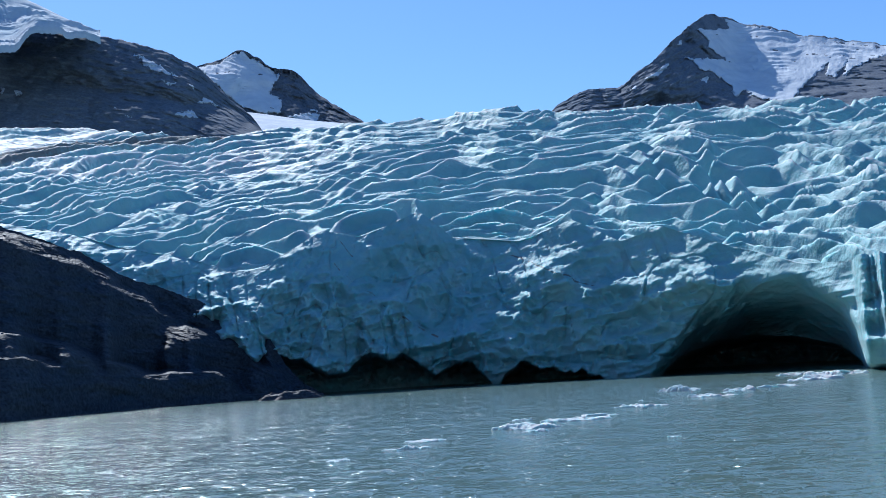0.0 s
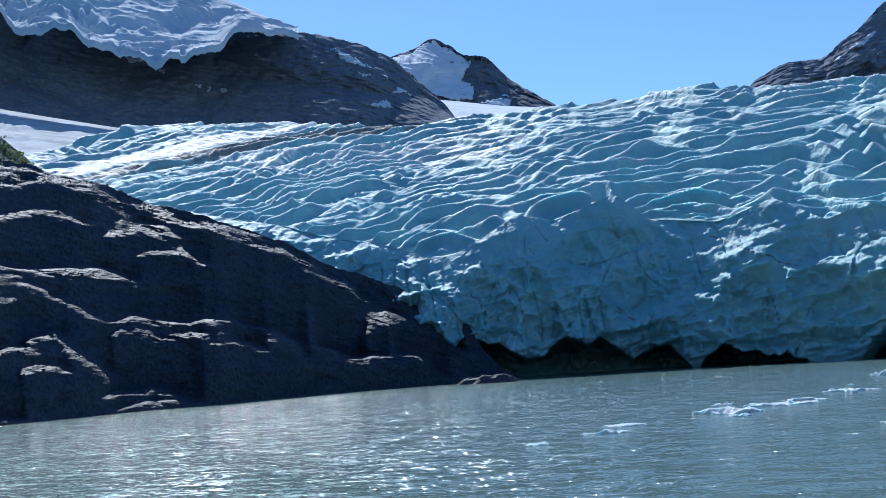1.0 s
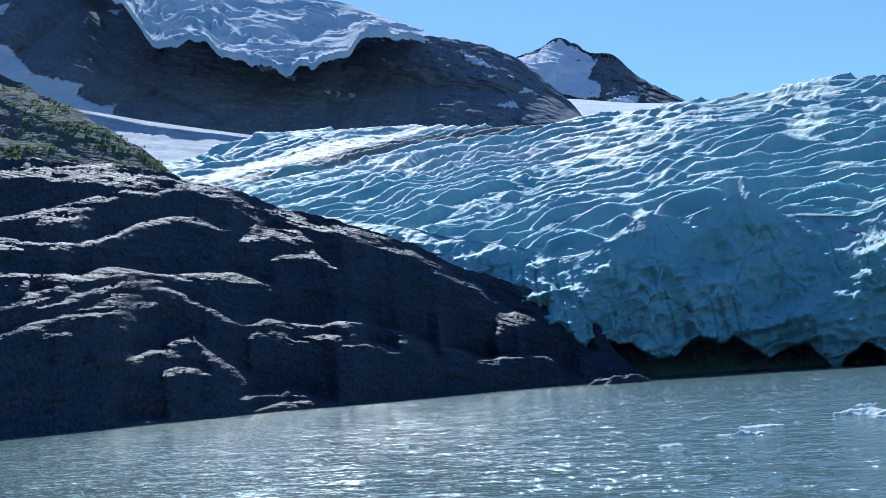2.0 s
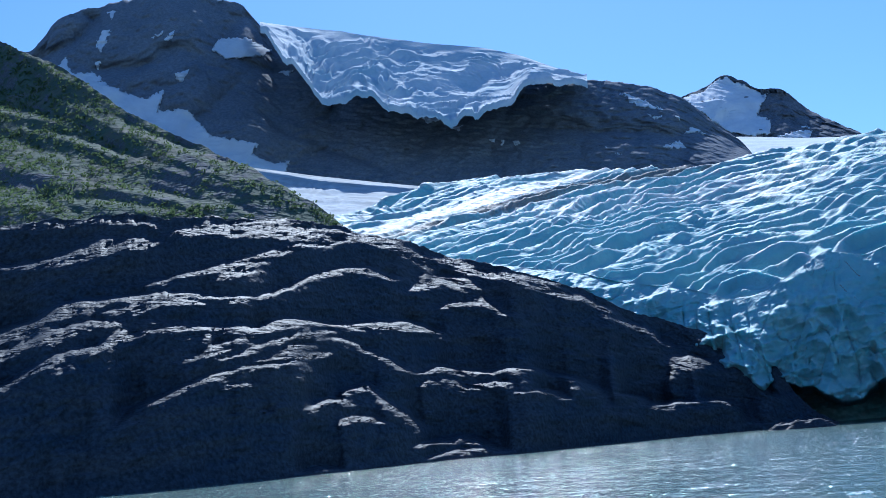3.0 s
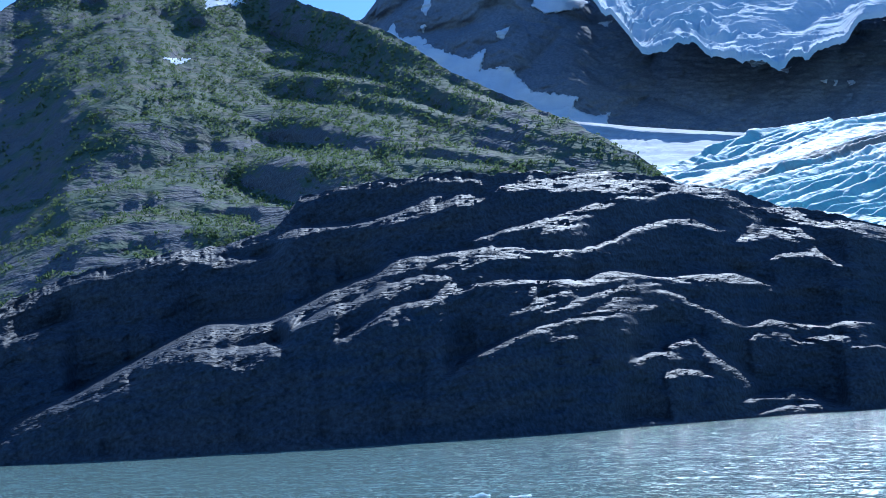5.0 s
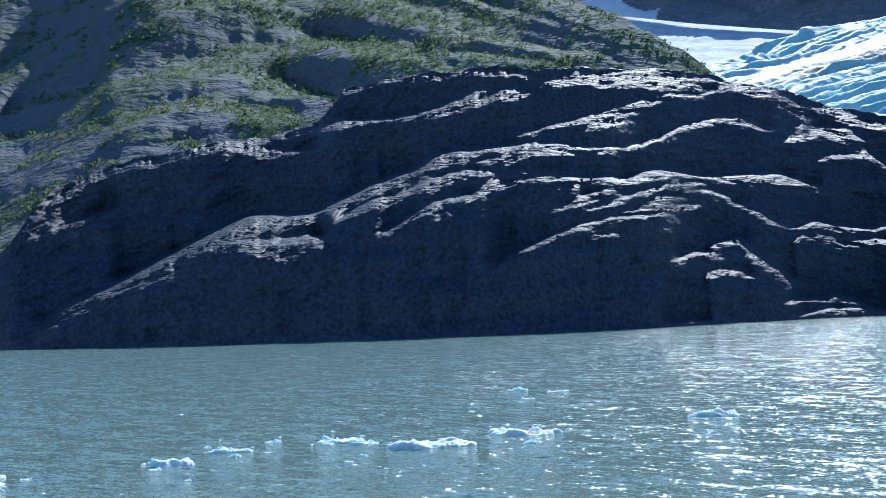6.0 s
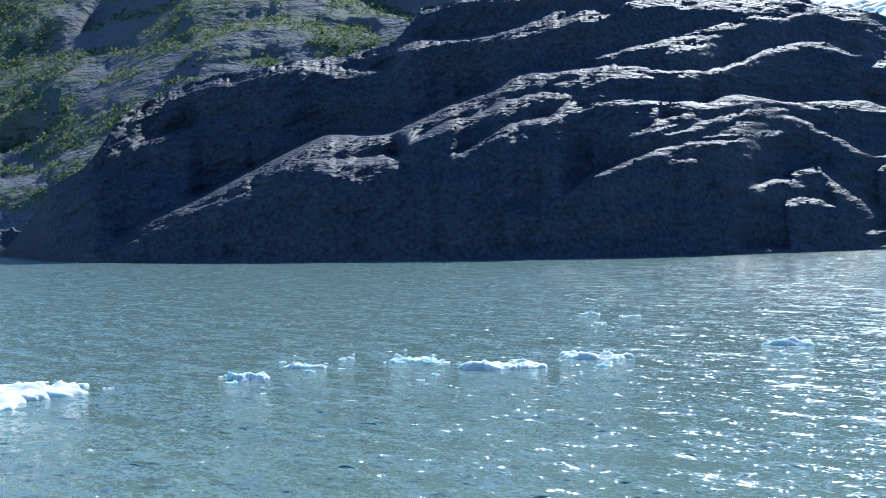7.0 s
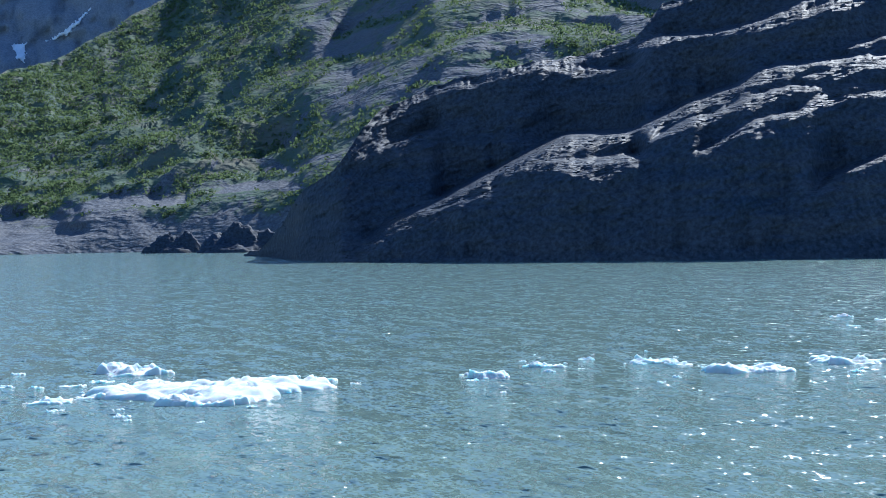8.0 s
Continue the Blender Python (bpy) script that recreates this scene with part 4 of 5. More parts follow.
TURF_BENCHES.append([(-66.3, 3.97, 0.1), (-64.9, 4.4, 0.17), (-63.3, 4.82, 0.17), (-61.8, 5.08, 0.1)])
TURF_BENCHES.append([(-78.3, 7.48, 0.17), (-76.8, 7.52, 0.19), (-75.3, 7.82, 0.22), (-73.8, 7.72, 0.14)])
TURF_BENCHES.append([(-76.9, 5.46, 0.11), (-74.9, 5.62, 0.17), (-73.4, 5.76, 0.11)])
TURF_BENCHES.append([(-78.4, 1.7, 0.14), (-77.0, 1.95, 0.19), (-75.2, 1.99, 0.11)])
ROCK_BENCHES = []
ROCK_BENCHES.append([(-68.8, 3.23, 0.1), (-67.9, 3.74, 0.25), (-66.8, 3.57, 0.3), (-65.5, 3.42, 0.25), (-64.8, 3.2, 0.11)])
ROCK_BENCHES.append([(-68.6, 2.15, 0.11), (-66.8, 2.59, 0.3), (-65.5, 2.49, 0.36), (-64.5, 2.29, 0.11)])
ROCK_BENCHES.append([(-75.7, 1.21, 0.11), (-74.0, 1.66, 0.36), (-72.7, 1.73, 0.28), (-70.9, 1.63, 0.22), (-69.9, 1.76, 0.11)])
ROCK_BENCHES.append([(-64.7, 3.47, 0.1), (-63.8, 3.82, 0.19), (-63.0, 3.86, 0.11)])
ROCK_BENCHES.append([(-78.5, 0.02, 0.19), (-77.0, 0.12, 0.25), (-75.8, 0.1, 0.14)])
ROCK_BENCHES.append([(-77.5, 0.91, 0.1), (-76.2, 0.85, 0.17), (-74.7, 1.01, 0.11)])
ROCK_BENCHES.append([(-62.7, 7.67, 0.11), (-61.6, 7.53, 0.3), (-61.2, 6.98, 0.1)])


def hill_benches(A, el, warp, least=0.0):
    return np.maximum(bench_mask(TURF_BENCHES, A, el, warp, least), bench_mask(ROCK_BENCHES, A, el, warp, least))


def hill_face(A, el):
    """Steepness between the benches: bluffs by the lake, a gentler brushy slope beside the ice and in the bay."""
    return 68 - 14 * ramp(-47, -42, A) - 18 * ramp(-63, -68, A) * ramp(3, 5, el) - 12 * ramp(12.0, 14, el) * ramp(-64, -56, A)


HA = az[None, :] + np.zeros((310, 1))
P, el, e0, e1, bench, tilt = carved_sheet(az, 310, h_foot, h_foot_r, h_crest, hill_benches, 6.1,
                                          hill_face(HA, along(h_foot, az) + (along(h_crest, az) - along(h_foot, az)) * np.linspace(0, 1, 310)[:, None]), 24, 24,
                                          [(-97, -22), (-64, 0), (-52, 0.6), (-46, -0.3), (-28, -6)], (0.9, 4.0), 0.1, ((60, -20), (300, -200)), 1.0, h_crest_r, 1.8, rough=0.45, reach_up=0.6)
U = np.concatenate([np.linspace(0, 1, 310), [1, 1]])[:, None]
A = az[None, :] + 0 * U
# rock spurs run down to the bay, with the wooded slope set back behind them
E = np.concatenate([el, el[-1:], el[-1:]])
wave = 1.1 * fbm(A * 0.35, E * 0.5, 2.2, 4)
set_back = 1
for bay, height, steep, depth in ((-75.0, 0.2, 0.8, 0.13), (-80.0, 0.2, 0.95, 0.05), (-69.0, 7.6, 0.9, 0.08)):
    spur = bay + (E - height) / steep + wave
    set_back = set_back + depth * ramp(0, 2.4, spur - A) * ramp(-0.6, 1.2, E)
P[..., :2] *= set_back[..., None]
P[..., 2] = EYE + (P[..., 2] - EYE) * set_back
x, y, z = np.moveaxis(P, -1, 0)
wooded = ramp(-62.5, -67, A) * ramp(22, 50, z)
gully = wooded * (ridged(x / 60 + 0.8 * fbm(x / 160, y / 160, 0, 4), y / 260, 4.0, 5, 0.55) - 0.75)  # gullies down the wooded slope
P[..., 2] += 7 * gully * ramp(1.0, 0.9, U)
z = P[..., 2]
e_, c_ = np.gradient(P, axis=0), np.gradient(P, axis=1)
up = np.cross(c_, e_)
tilt = np.degrees(np.arccos(np.clip(np.abs(up[..., 2]) / (np.linalg.norm(up, axis=-1) + 1e-9), 0, 1)))
pad = lambda q: np.concatenate([q, q[-1:], q[-1:]])
cap = pad(bench_mask(TURF_BENCHES, HA, el, 0.1 * fbm(HA * 1.3, el * 3.0, 6.1, 5, 0.6)))
bare = pad(bench_mask(ROCK_BENCHES, HA, el, 0.0 * el))
brush = np.maximum(wooded, 0.3 * ramp(-47, -44, A) * ramp(-36, -40, A) + 0.6 * ramp(12.5, 15, pad(el)) * ramp(-60, -54, A))
turf_f = 0.55 + 0.75 * cap + 0.5 * brush - 0.6 * bare + 0.35 * fbm(x / 40, y / 40, z / 30, 5) - 0.5 * ramp(50, 66, tilt) - 0.5 * ramp(26, 6, z)
hill = tagged(grid("hillside", P, hill_rock, turf=turf_f), "steep green hillside of alder thickets, turf and bare rock", "hillside", kind="structure")


# ---- snow patches ----
HILL_SNOW = []
HILL_SNOW.append([(-54.07, 22.01), (-53.00, 21.59), (-51.93, 20.92), (-52.89, 20.56), (-54.09, 20.68), (-53.28, 20.96), (-53.59, 21.57)])
HILL_SNOW.append([(-51.72, 20.41), (-49.79, 20.51), (-49.26, 19.88), (-50.45, 19.82), (-51.28, 19.66), (-51.27, 20.02)])
HILL_SNOW.append([(-51.95, 22.08), (-50.48, 21.72), (-50.59, 21.62), (-51.30, 21.79)])
HILL_SNOW.append([(-53.49, 17.58), (-53.09, 17.38), (-51.96, 17.42), (-52.51, 17.10), (-52.96, 17.09)])
DARK_SNOW = []
DARK_SNOW.append([(-42.48, 18.34), (-41.89, 18.87), (-41.64, 18.19), (-40.51, 18.16), (-40.24, 17.83), (-39.55, 17.43), (-38.43, 17.00), (-37.91, 17.09), (-37.20, 17.44), (-37.61, 16.37), (-36.17, 16.46), (-35.64, 15.77), (-35.10, 15.19), (-33.83, 14.95), (-32.70, 14.71), (-33.17, 14.24), (-32.06, 13.75), (-31.34, 13.83), (-31.54, 13.15), (-33.24, 13.27), (-35.46, 14.11), (-37.68, 15.05), (-39.89, 16.24)])
DARK_SNOW.append([(-34.89, 19.24), (-34.50, 19.76), (-33.04, 19.78), (-31.93, 19.16), (-32.39, 18.86), (-34.14, 18.76)])
DARK_SNOW.append([(-36.70, 18.16), (-35.90, 18.39), (-36.22, 17.86), (-36.61, 17.69)])
DARK_SNOW.append([(-40.13, 20.10), (-39.69, 20.14), (-40.26, 19.02), (-40.47, 19.51)])
DARK_SNOW.append([(-37.93, 19.78), (-37.15, 20.16), (-37.25, 19.92)])
DARK_SNOW.append([(-37.18, 19.67), (-36.65, 20.30), (-36.71, 19.79)])
DARK_SNOW.append([(-39.83, 20.92), (-39.42, 20.96), (-39.62, 20.51)])
DARK_SNOW.append([(-40.54, 18.65), (-40.20, 18.70), (-40.36, 18.24)])
DARK_SNOW.append([(-14.54, 15.79), (-13.70, 15.45), (-12.54, 14.68), (-13.18, 14.87), (-14.10, 15.24)])
DARK_SNOW.append([(-13.33, 14.61), (-12.61, 14.39), (-12.94, 14.26)])
DARK_SNOW.append([(-12.72, 13.01), (-11.91, 13.11), (-11.65, 12.78), (-12.32, 12.82)])
DARK_SNOW.append([(-11.62, 13.53), (-11.28, 13.69), (-10.54, 13.30), (-11.08, 13.39)])
DARK_SNOW.append([(-11.99, 14.34), (-11.72, 14.25), (-11.81, 14.12)])
DARK_SNOW.append([(-20.70, 14.14), (-20.51, 14.06), (-20.59, 13.86), (-20.71, 13.88)])
DARK_SNOW.append([(-20.09, 13.89), (-19.71, 14.11), (-19.76, 13.82)])
DARK_SNOW.append([(-15.62, 13.37), (-15.32, 13.16), (-15.50, 13.19)])
DARK_SNOW.append([(-15.06, 12.93), (-14.59, 12.71), (-14.91, 12.77)])
DARK_SNOW.append([(-26.14, 16.14), (-25.00, 16.16), (-24.48, 15.64), (-23.38, 15.35), (-24.24, 15.23), (-24.76, 15.72)])
DARK_SNOW.append([(-21.28, 14.23), (-20.86, 14.24), (-21.02, 14.04)])
DARK_SNOW.append([(-23.15, 14.94), (-22.59, 14.93), (-22.75, 14.76)])
DARK_SNOW.append([(-31.72, 18.13), (-30.85, 18.12), (-31.16, 17.87)])
PEAK_SNOW = []
PEAK_SNOW.append([(-11.60, 15.15), (-10.45, 15.33), (-10.02, 15.69), (-9.33, 15.76), (-8.65, 15.40), (-7.98, 15.01), (-7.72, 14.66), (-7.52, 14.71), (-7.91, 14.26), (-8.09, 13.86), (-7.50, 13.49), (-7.64, 12.90), (-8.36, 12.84), (-9.45, 13.22), (-10.38, 13.91), (-10.69, 14.27)])
PEAK_SNOW.append([(-7.40, 12.76), (-6.28, 12.86), (-5.73, 12.78), (-5.89, 12.35), (-6.59, 12.30)])
PEAK_SNOW.append([(-6.27, 13.05), (-5.72, 12.97), (-5.86, 12.87)])
RIGHT_SNOW = []
RIGHT_SNOW.append([(14.00, 16.12), (14.98, 15.63), (16.25, 15.07), (18.80, 14.50), (20.52, 13.91), (21.71, 13.93), (22.49, 13.86), (22.42, 13.16), (21.63, 13.10), (20.79, 12.85), (20.14, 12.63), (19.56, 12.32), (19.93, 13.02), (19.31, 12.41), (18.82, 12.55), (19.04, 13.04), (18.35, 12.54), (17.80, 12.09), (17.23, 11.50), (15.81, 11.73), (15.15, 12.29), (14.65, 12.03), (14.44, 12.64), (14.00, 13.03), (13.57, 13.40), (13.05, 13.54), (12.84, 13.94), (12.29, 14.16), (14.39, 13.86), (13.66, 14.43), (13.57, 14.86), (13.15, 15.31), (13.34, 15.39), (14.67, 15.20), (14.52, 15.63)])
RIGHT_SNOW.append([(10.38, 13.29), (10.73, 13.50), (11.67, 13.94), (11.57, 13.71), (10.99, 13.37)])
RIGHT_SNOW.append([(9.66, 12.88), (10.01, 13.06), (9.94, 12.91)])
RIGHT_SNOW.append([(12.06, 14.67), (12.44, 14.99), (12.34, 14.74)])
RIGHT_SNOW.append([(13.13, 13.00), (13.47, 13.20), (13.56, 13.00), (13.34, 12.87)])
RIGHT_SNOW.append([(15.18, 12.02), (15.45, 12.09), (15.39, 11.94)])
FAR_SNOW = []
FAR_SNOW.append([(-77.75, 8.84), (-77.11, 9.12), (-77.28, 8.09), (-77.62, 8.29)])
FAR_SNOW.append([(-76.32, 9.07), (-75.51, 9.61), (-74.28, 10.67), (-75.32, 9.43)])


def snow_cover(parent, az, P, e0, e1, outline, seed, bulge, relief, mat, rag=0.05, name="snow_patch"):
    """Old snow lying on a rock sheet inside an outline of bearings and heights; its ragged rim sinks into the rock."""
    lo, hi = np.min(outline, 0) - 0.15, np.max(outline, 0) + 0.15
    n, m = [int(np.clip((h - l) / 0.022, 24, 420)) for l, h in zip(lo, hi)]
    ga, ge = np.meshgrid(np.linspace(lo[0], hi[0], n), np.linspace(lo[1], hi[1], m))
    wa = ga + 0.05 * fbm(ga * 4 + seed, ge * 4, seed, 4, 0.6)
    we = ge + 0.05 * fbm(ga * 4 + seed, ge * 4, seed + 9, 4, 0.6)
    near, odd = np.full(ga.shape, 99.0), np.zeros(ga.shape, bool)
    for (ax, ay), (bx, by) in zip(outline, outline[1:] + outline[:1]):
        k = np.clip(((wa - ax) * (bx - ax) + (we - ay) * (by - ay)) / ((bx - ax) ** 2 + (by - ay) ** 2 + 1e-9), 0, 1)
        near = np.minimum(near, np.hypot(wa - ax - k * (bx - ax), we - ay - k * (by - ay)))
        if ay != by:
            odd ^= ((ay > we) != (by > we)) & (wa < ax + (we - ay) * (bx - ax) / (by - ay))
    inside = np.where(odd, near, -near) + rag * fbm(ga * 9, ge * 9, seed, 4, 0.6)
    rows = P.shape[0] - 2
    col = np.clip((ga - az[0]) / (az[-1] - az[0]) * (len(az) - 1), 0, len(az) - 1.001)
    u = (ge - np.interp(ga, az, e0)) / (np.interp(ga, az, e1) - np.interp(ga, az, e0))
    row = np.clip(u, 0, 1) * (rows - 1.001)
    i, j = row.astype(int), col.astype(int)
    fi, fj = (row - i)[..., None], (col - j)[..., None]
    Q = (P[i, j] * (1 - fi) + P[i + 1, j] * fi) * (1 - fj) + (P[i, j + 1] * (1 - fi) + P[i + 1, j + 1] * fi) * fj
    if relief:  # smooth the rock away under deep snow, then fold it into crevasse bands
        for _ in range(60):
            Q[1:-1, 1:-1] = (Q[:-2, 1:-1] + Q[2:, 1:-1] + Q[1:-1, :-2] + Q[1:-1, 2:]) / 4
    away = Q - np.array([0, 0, EYE])
    lift = bulge * np.clip(inside / 0.05, -0.6, 1.0) - 0.1 * bulge
    Q = Q - away / np.linalg.norm(away, axis=-1)[..., None] * lift[..., None]
    if relief:
        ph = (ge + 0.12 * ga) * 5.0 + 2.0 * fbm(ga * 0.35 + seed, ge * 0.6, 2.0, 4)
        Q[..., 2] += relief * ((furrows(ph, 0.35) - 0.5) * np.clip(0.4 + fbm(ga * 0.6, ge * 0.9, seed, 3), 0, 1) + 0.3 * fbm(ga * 3, ge * 5, seed, 4, 0.5)) * np.clip(inside / 0.1, 0, 1)
    ok = (inside > -0.02) & (u < 1.0) & (u > 0)
    keep = ok[:-1, :-1] & ok[1:, :-1] & ok[:-1, 1:] & ok[1:, 1:]
    if keep.sum() > 4:
        return grid(name, Q, mat, parent, keep)


for k, o in enumerate(DARK_SNOW):
    snow_cover(dark, d_az, d_P, d_e0, d_e1, o, k * 1.37, 12.0 if k < 2 else 5.0, 4.0 if k < 2 else 0, snow)
for k, o in enumerate(PEAK_SNOW):
    snow_cover(peak, p_az, p_P, p_e0, p_e1, o, 40 + k * 1.37, 20.0, 10.0 if k < 1 else 0, snow)
for k, o in enumerate(RIGHT_SNOW):
    snow_cover(right, r_az, r_P, r_e0, r_e1, o, 60 + k * 1.37, 18.0 if k < 1 else 6.0, 4.0 if k < 1 else 0, snow, name="snow_patch" if k else "snowfield")
for k, o in enumerate(FAR_SNOW):
    snow_cover(far, f_az, f_P, f_e0, f_e1, o, 80 + k * 1.37, 9.0, 0, snow)
for k, o in enumerate(HILL_SNOW):
    snow_cover(hill, az, P, e0, e1, o, 90 + k * 1.37, 6.0, 0, snow)

# ---- shrubs on the hillside ----
rng = np.random.default_rng(5)
flat_turf = (turf_f[:-2] + 0.25 * fbm(x[:-2] / 25, y[:-2] / 25, z[:-2] / 25, 3)).ravel()
pts = P[:-2].reshape(-1, 3)
reach = np.hypot(pts[:, 0], pts[:, 1])
bearing_ = np.degrees(np.arctan2(pts[:, 0], pts[:, 1]))
chance = (1 - 0.8 * ramp(-47, -39, bearing_)) * ramp(0.45, 0.95, flat_turf) * (reach / 700) ** 0.6 * (pts[:, 2] > 6) * (np.repeat(np.linspace(0, 1, P.shape[0] - 2), len(az)) < 0.985)
pick = rng.choice(len(pts), 26000, replace=False, p=chance / chance.sum())
size = rng.uniform(0.8, 2.4, len(pick)) * (reach[pick] / 700) ** 0.55
LEAVES = 8
d = rng.normal(size=(len(pick), LEAVES, 3))
d /= np.linalg.norm(d, axis=2)[..., None]
centre = pts[pick][:, None] + (d * rng.uniform(0.35, 1.0, (len(pick), LEAVES, 1)) * np.array([1.25, 1.25, 0.8]) + np.array([0, 0, 0.45])) * size[:, None, None]
n1 = rng.normal(size=d.shape)
n1 /= np.linalg.norm(n1, axis=2)[..., None]
n2 = np.cross(n1, d + 0.3 * rng.normal(size=d.shape))
n2 /= np.linalg.norm(n2, axis=2)[..., None] + 1e-6
half = (size[:, None, None] * rng.uniform(0.3, 0.55, (len(pick), LEAVES, 1)))
quad = np.stack([centre - n1 * half, centre - n2 * half * 0.7, centre + n1 * half, centre + n2 * half * 0.7], 2).reshape(-1, 3)
shrubs = new("shrub_cover", raw_mesh("shrub_cover", quad, np.arange(len(quad)).reshape(-1, 4), leaf, False))
tagged(shrubs, "low green alder thickets covering the hillside benches", "shrubs", kind="stuff")


# ---- rocks ----
def stone_mesh(name, length, height, depth, seed, mat, n=40):
    """A low ice-worn outcrop: a dome with steps, set a little into the water."""
    a = np.linspace(0, 2 * np.pi, 2 * n, endpoint=False)[None, :]
    rho = np.linspace(0, 1, n)[:, None] ** 0.8
    edge = 1 + 0.3 * fbm(np.cos(a) * 1.3 + seed, np.sin(a) * 1.3, seed, 4)
    px, py = rho * edge * np.cos(a) * length / 2, rho * edge * np.sin(a) * depth / 2
    q = 0.72 * (1 - rho ** 3.2) + 0.32 * fbm(px / length * 4 + seed, py / depth * 3, 1.0, 5, 0.55) * (1 - rho ** 3)
    k = q * 5 + 0.6 * fbm(px / length * 6, py / depth * 6, seed, 3)
    q = 0.55 * q + 0.45 * (np.floor(k) + ramp(0.45, 0.8, k - np.floor(k))) / 5  # sloping ledges
    pz = height * (q - 0.12 - 0.3 * rho ** 6) * (0.9 + 0.6 * py / depth)  # low in front, high behind
    V = np.stack(np.broadcast_arrays(px, py, pz), -1)
    i = np.arange(n * 2 * n).reshape(n, 2 * n)
    j = np.roll(i, -1, 1)
    F = np.stack([i[:-1], j[:-1], j[1:], i[1:]], -1).reshape(-1, 4)
    return raw_mesh(name, V.reshape(-1, 3), F[:, ::-1], mat)


def shore_rock(bearing, dist, length, height, depth, seed, label):
    ob = new("shore_rock", stone_mesh("shore_rock", length, height, depth, seed, headland_rock))
    p = place(np.array(bearing), dist, 0.0)
    ob.matrix_world = pose(*p, 0, 0, -bearing)
    return tagged(ob, label, "rock", "rocks along the shore")


shore_rock(-7.9, 396, 24, 4.2, 9, 1.0, "low bare rock spit at the foot of the ice cliff")
shore_rock(-70.7, 500, 30, 11.0, 15, 5.0, "rounded rock islet off the wooded shore")
shore_rock(-67.6, 480, 34, 13.0, 22, 6.0, "low rock shelf running out from the shore")


# ---- ice floes ----
def floe_mesh(length, height, seed, mat, n=26):
    """A flat melting slab with stepped, knobbly top and ragged waterline."""
    rs = np.random.default_rng(seed)
    a = np.linspace(0, 2 * np.pi, 4 * n, endpoint=False)[None, :]
    rho = (np.linspace(0, 1, n)[:, None]) ** 0.6
    depth = length * rs.uniform(0.45, 0.65)
    sh = rs.uniform(0, 50)
    edge = 1 + 0.36 * fbm(np.cos(a) * 1.9 + sh, np.sin(a) * 1.9, sh, 6, 0.62)
    px, py = rho * edge * np.cos(a) * length / 2, rho * edge * np.sin(a) * depth / 2
    h = 0.42 + 0.6 * fbm(px / length * 3.0 + sh, py / length * 3.5, 1.0, 3, 0.5)
    q = h * 5
    h = 0.5 * h + 0.5 * (np.floor(q) + ramp(0.6, 1.0, q - np.floor(q))) / 5  # melted steps
    h = np.maximum(h, 0.12) + 0.3 * fbm(px / height * 1.1 + sh, py / height * 1.1, 5.0, 5, 0.62)
    rim = 1 - rho ** 30
    pz = 0.62 * height * h * rim - 0.3 * height * (1 - rim)
    V = np.stack(np.broadcast_arrays(px, py, np.maximum(pz, -0.3 * height)), -1)
    i = np.arange(n * 4 * n).reshape(n, 4 * n)
    j = np.roll(i, -1, 1)
    return raw_mesh("ice_floe", V.reshape(-1, 3), np.stack([i[:-1], i[1:], j[1:], j[:-1]], -1).reshape(-1, 4), mat)


FLOES = [(-68.9, 50, 9.1, 0.75), (-72.6, 58, 3.6, 0.7), (-69.2, 46.5, 3.6, 0.6), (-74.1, 50, 3.2, 0.4), (-76.4, 49, 1.6, 0.3), (-64.3, 52, 2.4, 0.5), (-74.1, 55, 1.1, 0.2),
         (-75.4, 54, 1.0, 0.2), (-73.3, 44, 0.6, 0.2), (-73.0, 43, 0.3, 0.12), (-67.2, 45, 0.4, 0.12), (-77.0, 54, 0.6, 0.2), (-78.4, 55, 0.7, 0.2), (-77.8, 60, 0.7, 0.15)]
DRIFT = [(-55.6, 52, 1.9, 0.5), (-56.4, 51, 0.5, 0.2), (-52.8, 56, 1.8, 0.4), (-52.6, 54, 0.5, 0.2), (-50.8, 59, 0.8, 0.2), (-47.5, 58, 2.1, 0.4), (-48.3, 57, 0.7, 0.2), (-46.4, 57, 1.2, 0.2),
         (-46.5, 52, 0.4, 0.2), (-43.2, 55, 4.2, 0.5), (-38.7, 59, 3.4, 0.6), (-38.4, 55, 0.6, 0.2), (-38.9, 88, 1.5, 0.3), (-37.0, 86, 1.5, 0.2), (-38.4, 80, 0.8, 0.2), (-29.8, 66, 2.7, 0.6)]
BRASH = [(3.7, 122, 6.5, 0.8), (5.9, 133, 7.0, 0.6), (7.0, 142, 4.8, 0.4), (9.1, 161, 5.8, 0.7), (11.1, 220, 6.2, 1.5), (12.4, 185, 6.1, 0.9), (13.7, 205, 5.8, 1.0), (15.5, 215, 7.0, 0.8),
         (17.1, 248, 10.3, 1.4), (16.1, 301, 8.4, 1.5), (17.6, 281, 10.3, 1.4), (18.8, 283, 6.4, 1.1), (-2.1, 101, 2.7, 0.5), (-1.4, 110, 3.7, 0.3), (-5.7, 92, 1.8, 0.3), (10.5, 97, 1.0, 0.2), (-3.2, 101, 1.0, 0.2)]
rng = np.random.default_rng(31)
for bearing, dist, length, height in FLOES[:6] + DRIFT[:12:2]:  # crumbs broken off the larger floes
    for _ in range(3):
        DRIFT.append((bearing + rng.normal(0, 1.6), dist + rng.normal(0, 3.5), rng.uniform(0.12, 0.45), rng.uniform(0.06, 0.16)))
for _ in range(22):
    k = rng.integers(0, 12)
    BRASH.append((BRASH[k][0] + rng.normal(0, 0.5), BRASH[k][1] + rng.normal(0, 9), rng.uniform(0.8, 2.6), rng.uniform(0.25, 0.7)))
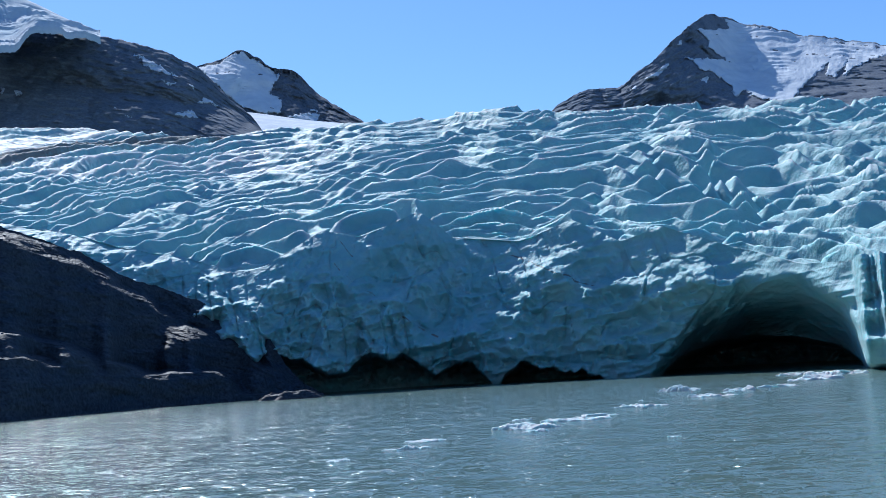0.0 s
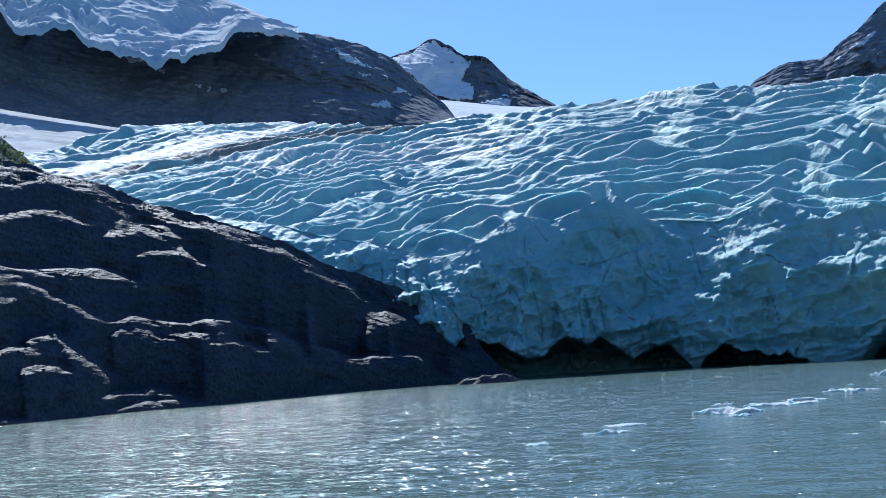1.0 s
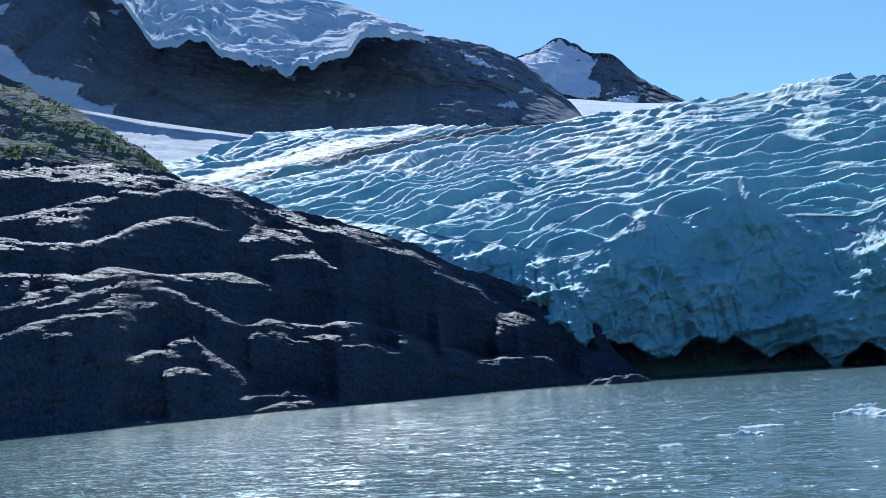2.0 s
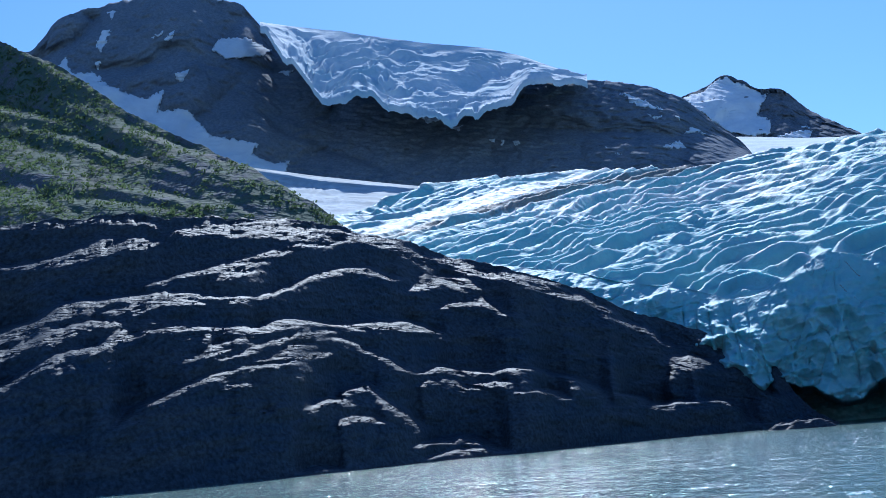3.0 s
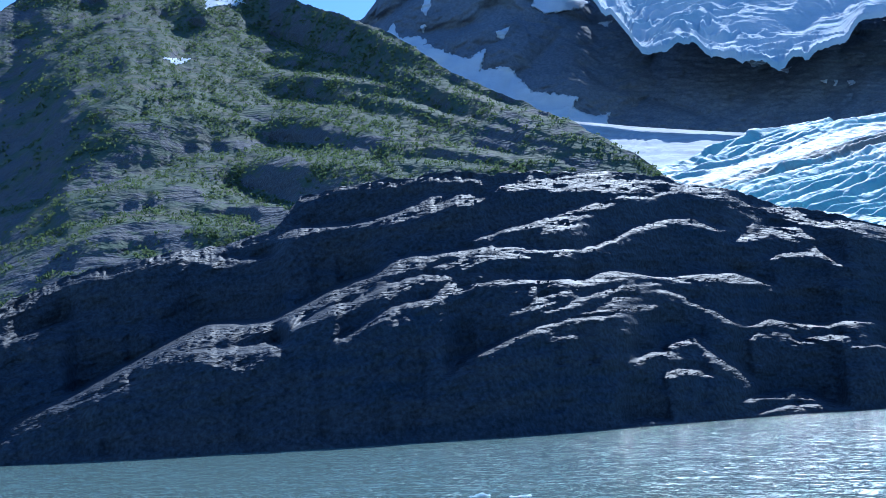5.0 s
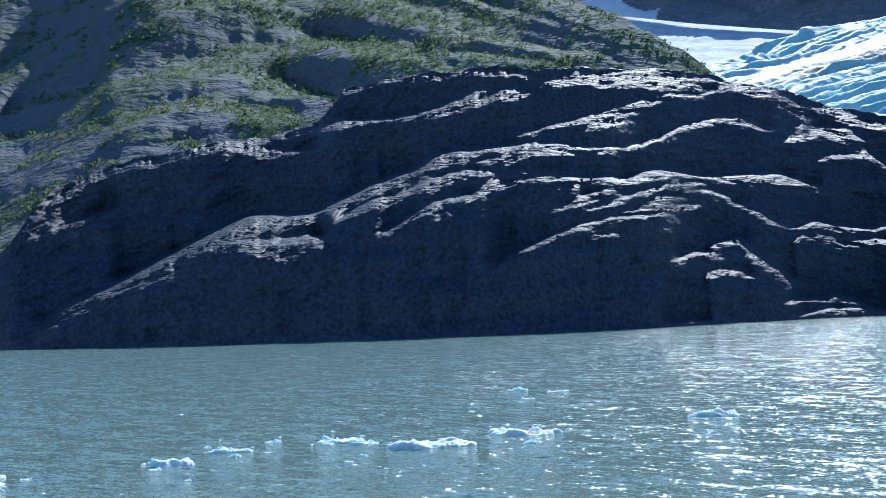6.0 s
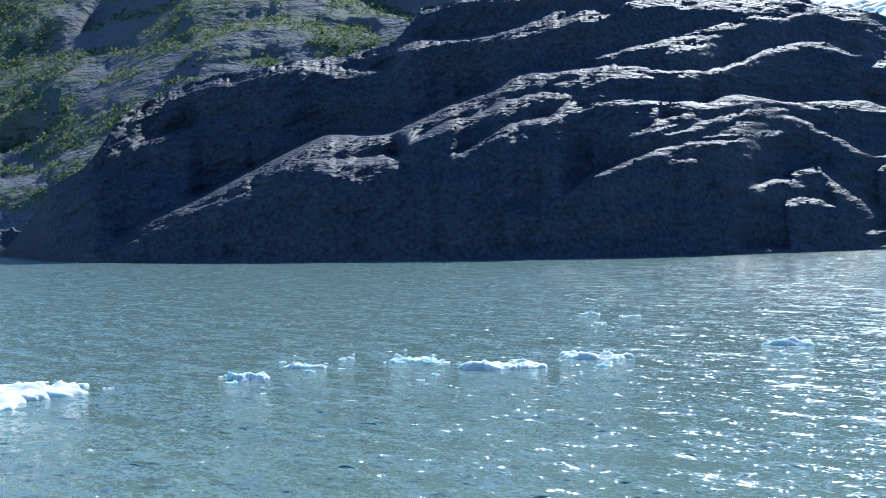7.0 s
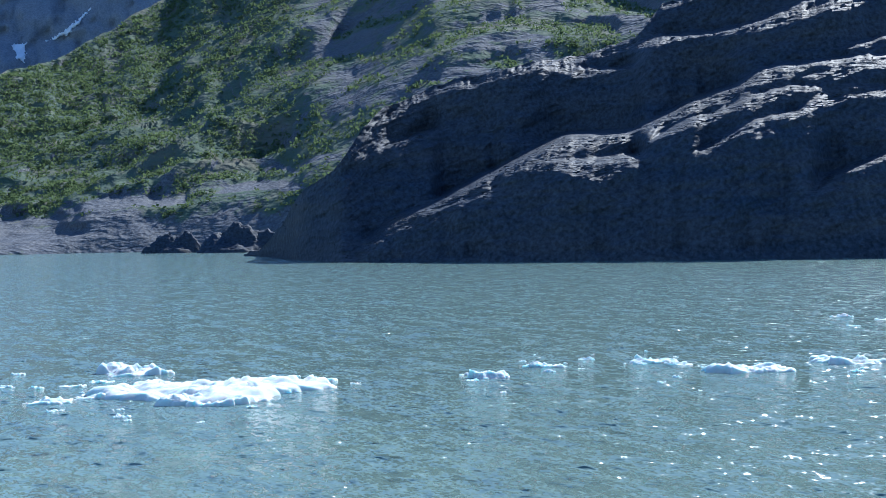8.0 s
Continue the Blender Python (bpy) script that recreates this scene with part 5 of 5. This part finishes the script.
for k, (bearing, dist, length, height) in enumerate(FLOES + DRIFT + BRASH):
    ob = new("ice_floe", floe_mesh(length, height, 100 + k, floe_ice))
    p = place(np.array(bearing), dist, 0.0)
    ob.matrix_world = pose(*p, 0, 0, -bearing)
    big = "large blue-white melting ice floe on the lake" if length > 8 else "flat white ice floe drifting on the lake" if length > 2 else "small white chunk of drifting ice"
    tagged(ob, big, "ice floe", "cluster of floes" if k < len(FLOES) else "line of drifting floes" if k < len(FLOES + DRIFT) else "brash ice before the glacier")


# ---- broken stone on the headland and along the ice ----
rng = np.random.default_rng(9)
HP = headland_grid[:-2].reshape(-1, 3)
Hb = np.degrees(np.arctan2(HP[:, 0], HP[:, 1]))
Hu = np.repeat(np.linspace(0, 1, headland_grid.shape[0] - 2), headland_grid.shape[1])
gz = np.gradient(headland_grid[:-2, :, 2], axis=0)
gr = np.gradient(np.hypot(headland_grid[:-2, :, 0], headland_grid[:-2, :, 1]), axis=0)
level = ramp(0.9, 0.3, np.abs(gz / np.where(np.abs(gr) < 1e-3, 1e-3, gr))).ravel() * (gr.ravel() > 0)
debris = ramp(0.55, 0.8, Hu) * ramp(-19, -16, Hb) + 0.25 * ramp(0.75, 0.95, Hu)
weight = (level * 0.6 + debris + 0.01) * (HP[:, 2] > 1)
pick = rng.choice(len(HP), 2600, replace=False, p=weight / weight.sum())
CORNERS = np.array([(a, b, c) for a in (-1, 1) for b in (-1, 1) for c in (-1, 1)], float)
SIDES = np.array([(0, 1, 3, 2), (4, 6, 7, 5), (0, 4, 5, 1), (2, 3, 7, 6), (0, 2, 6, 4), (1, 5, 7, 3)])
blocks = CORNERS[None] * rng.uniform(0.5, 1.0, (len(pick), 8, 3)) * (0.14 + 0.4 * rng.random((len(pick), 1, 1)) ** 4)
turn = rng.uniform(0, 2 * np.pi, len(pick))
ct, st = np.cos(turn)[:, None], np.sin(turn)[:, None]
blocks = np.stack([blocks[..., 0] * ct - blocks[..., 1] * st, blocks[..., 0] * st + blocks[..., 1] * ct, blocks[..., 2] * 0.5], -1) + HP[pick][:, None]
rubble = new("rubble", raw_mesh("rubble", blocks.reshape(-1, 3), (SIDES[None] + 8 * np.arange(len(pick))[:, None, None]).reshape(-1, 4), headland_rock, False))
tagged(rubble, "angular grey rubble strewn over the bedrock ledges", "rubble", kind="stuff")
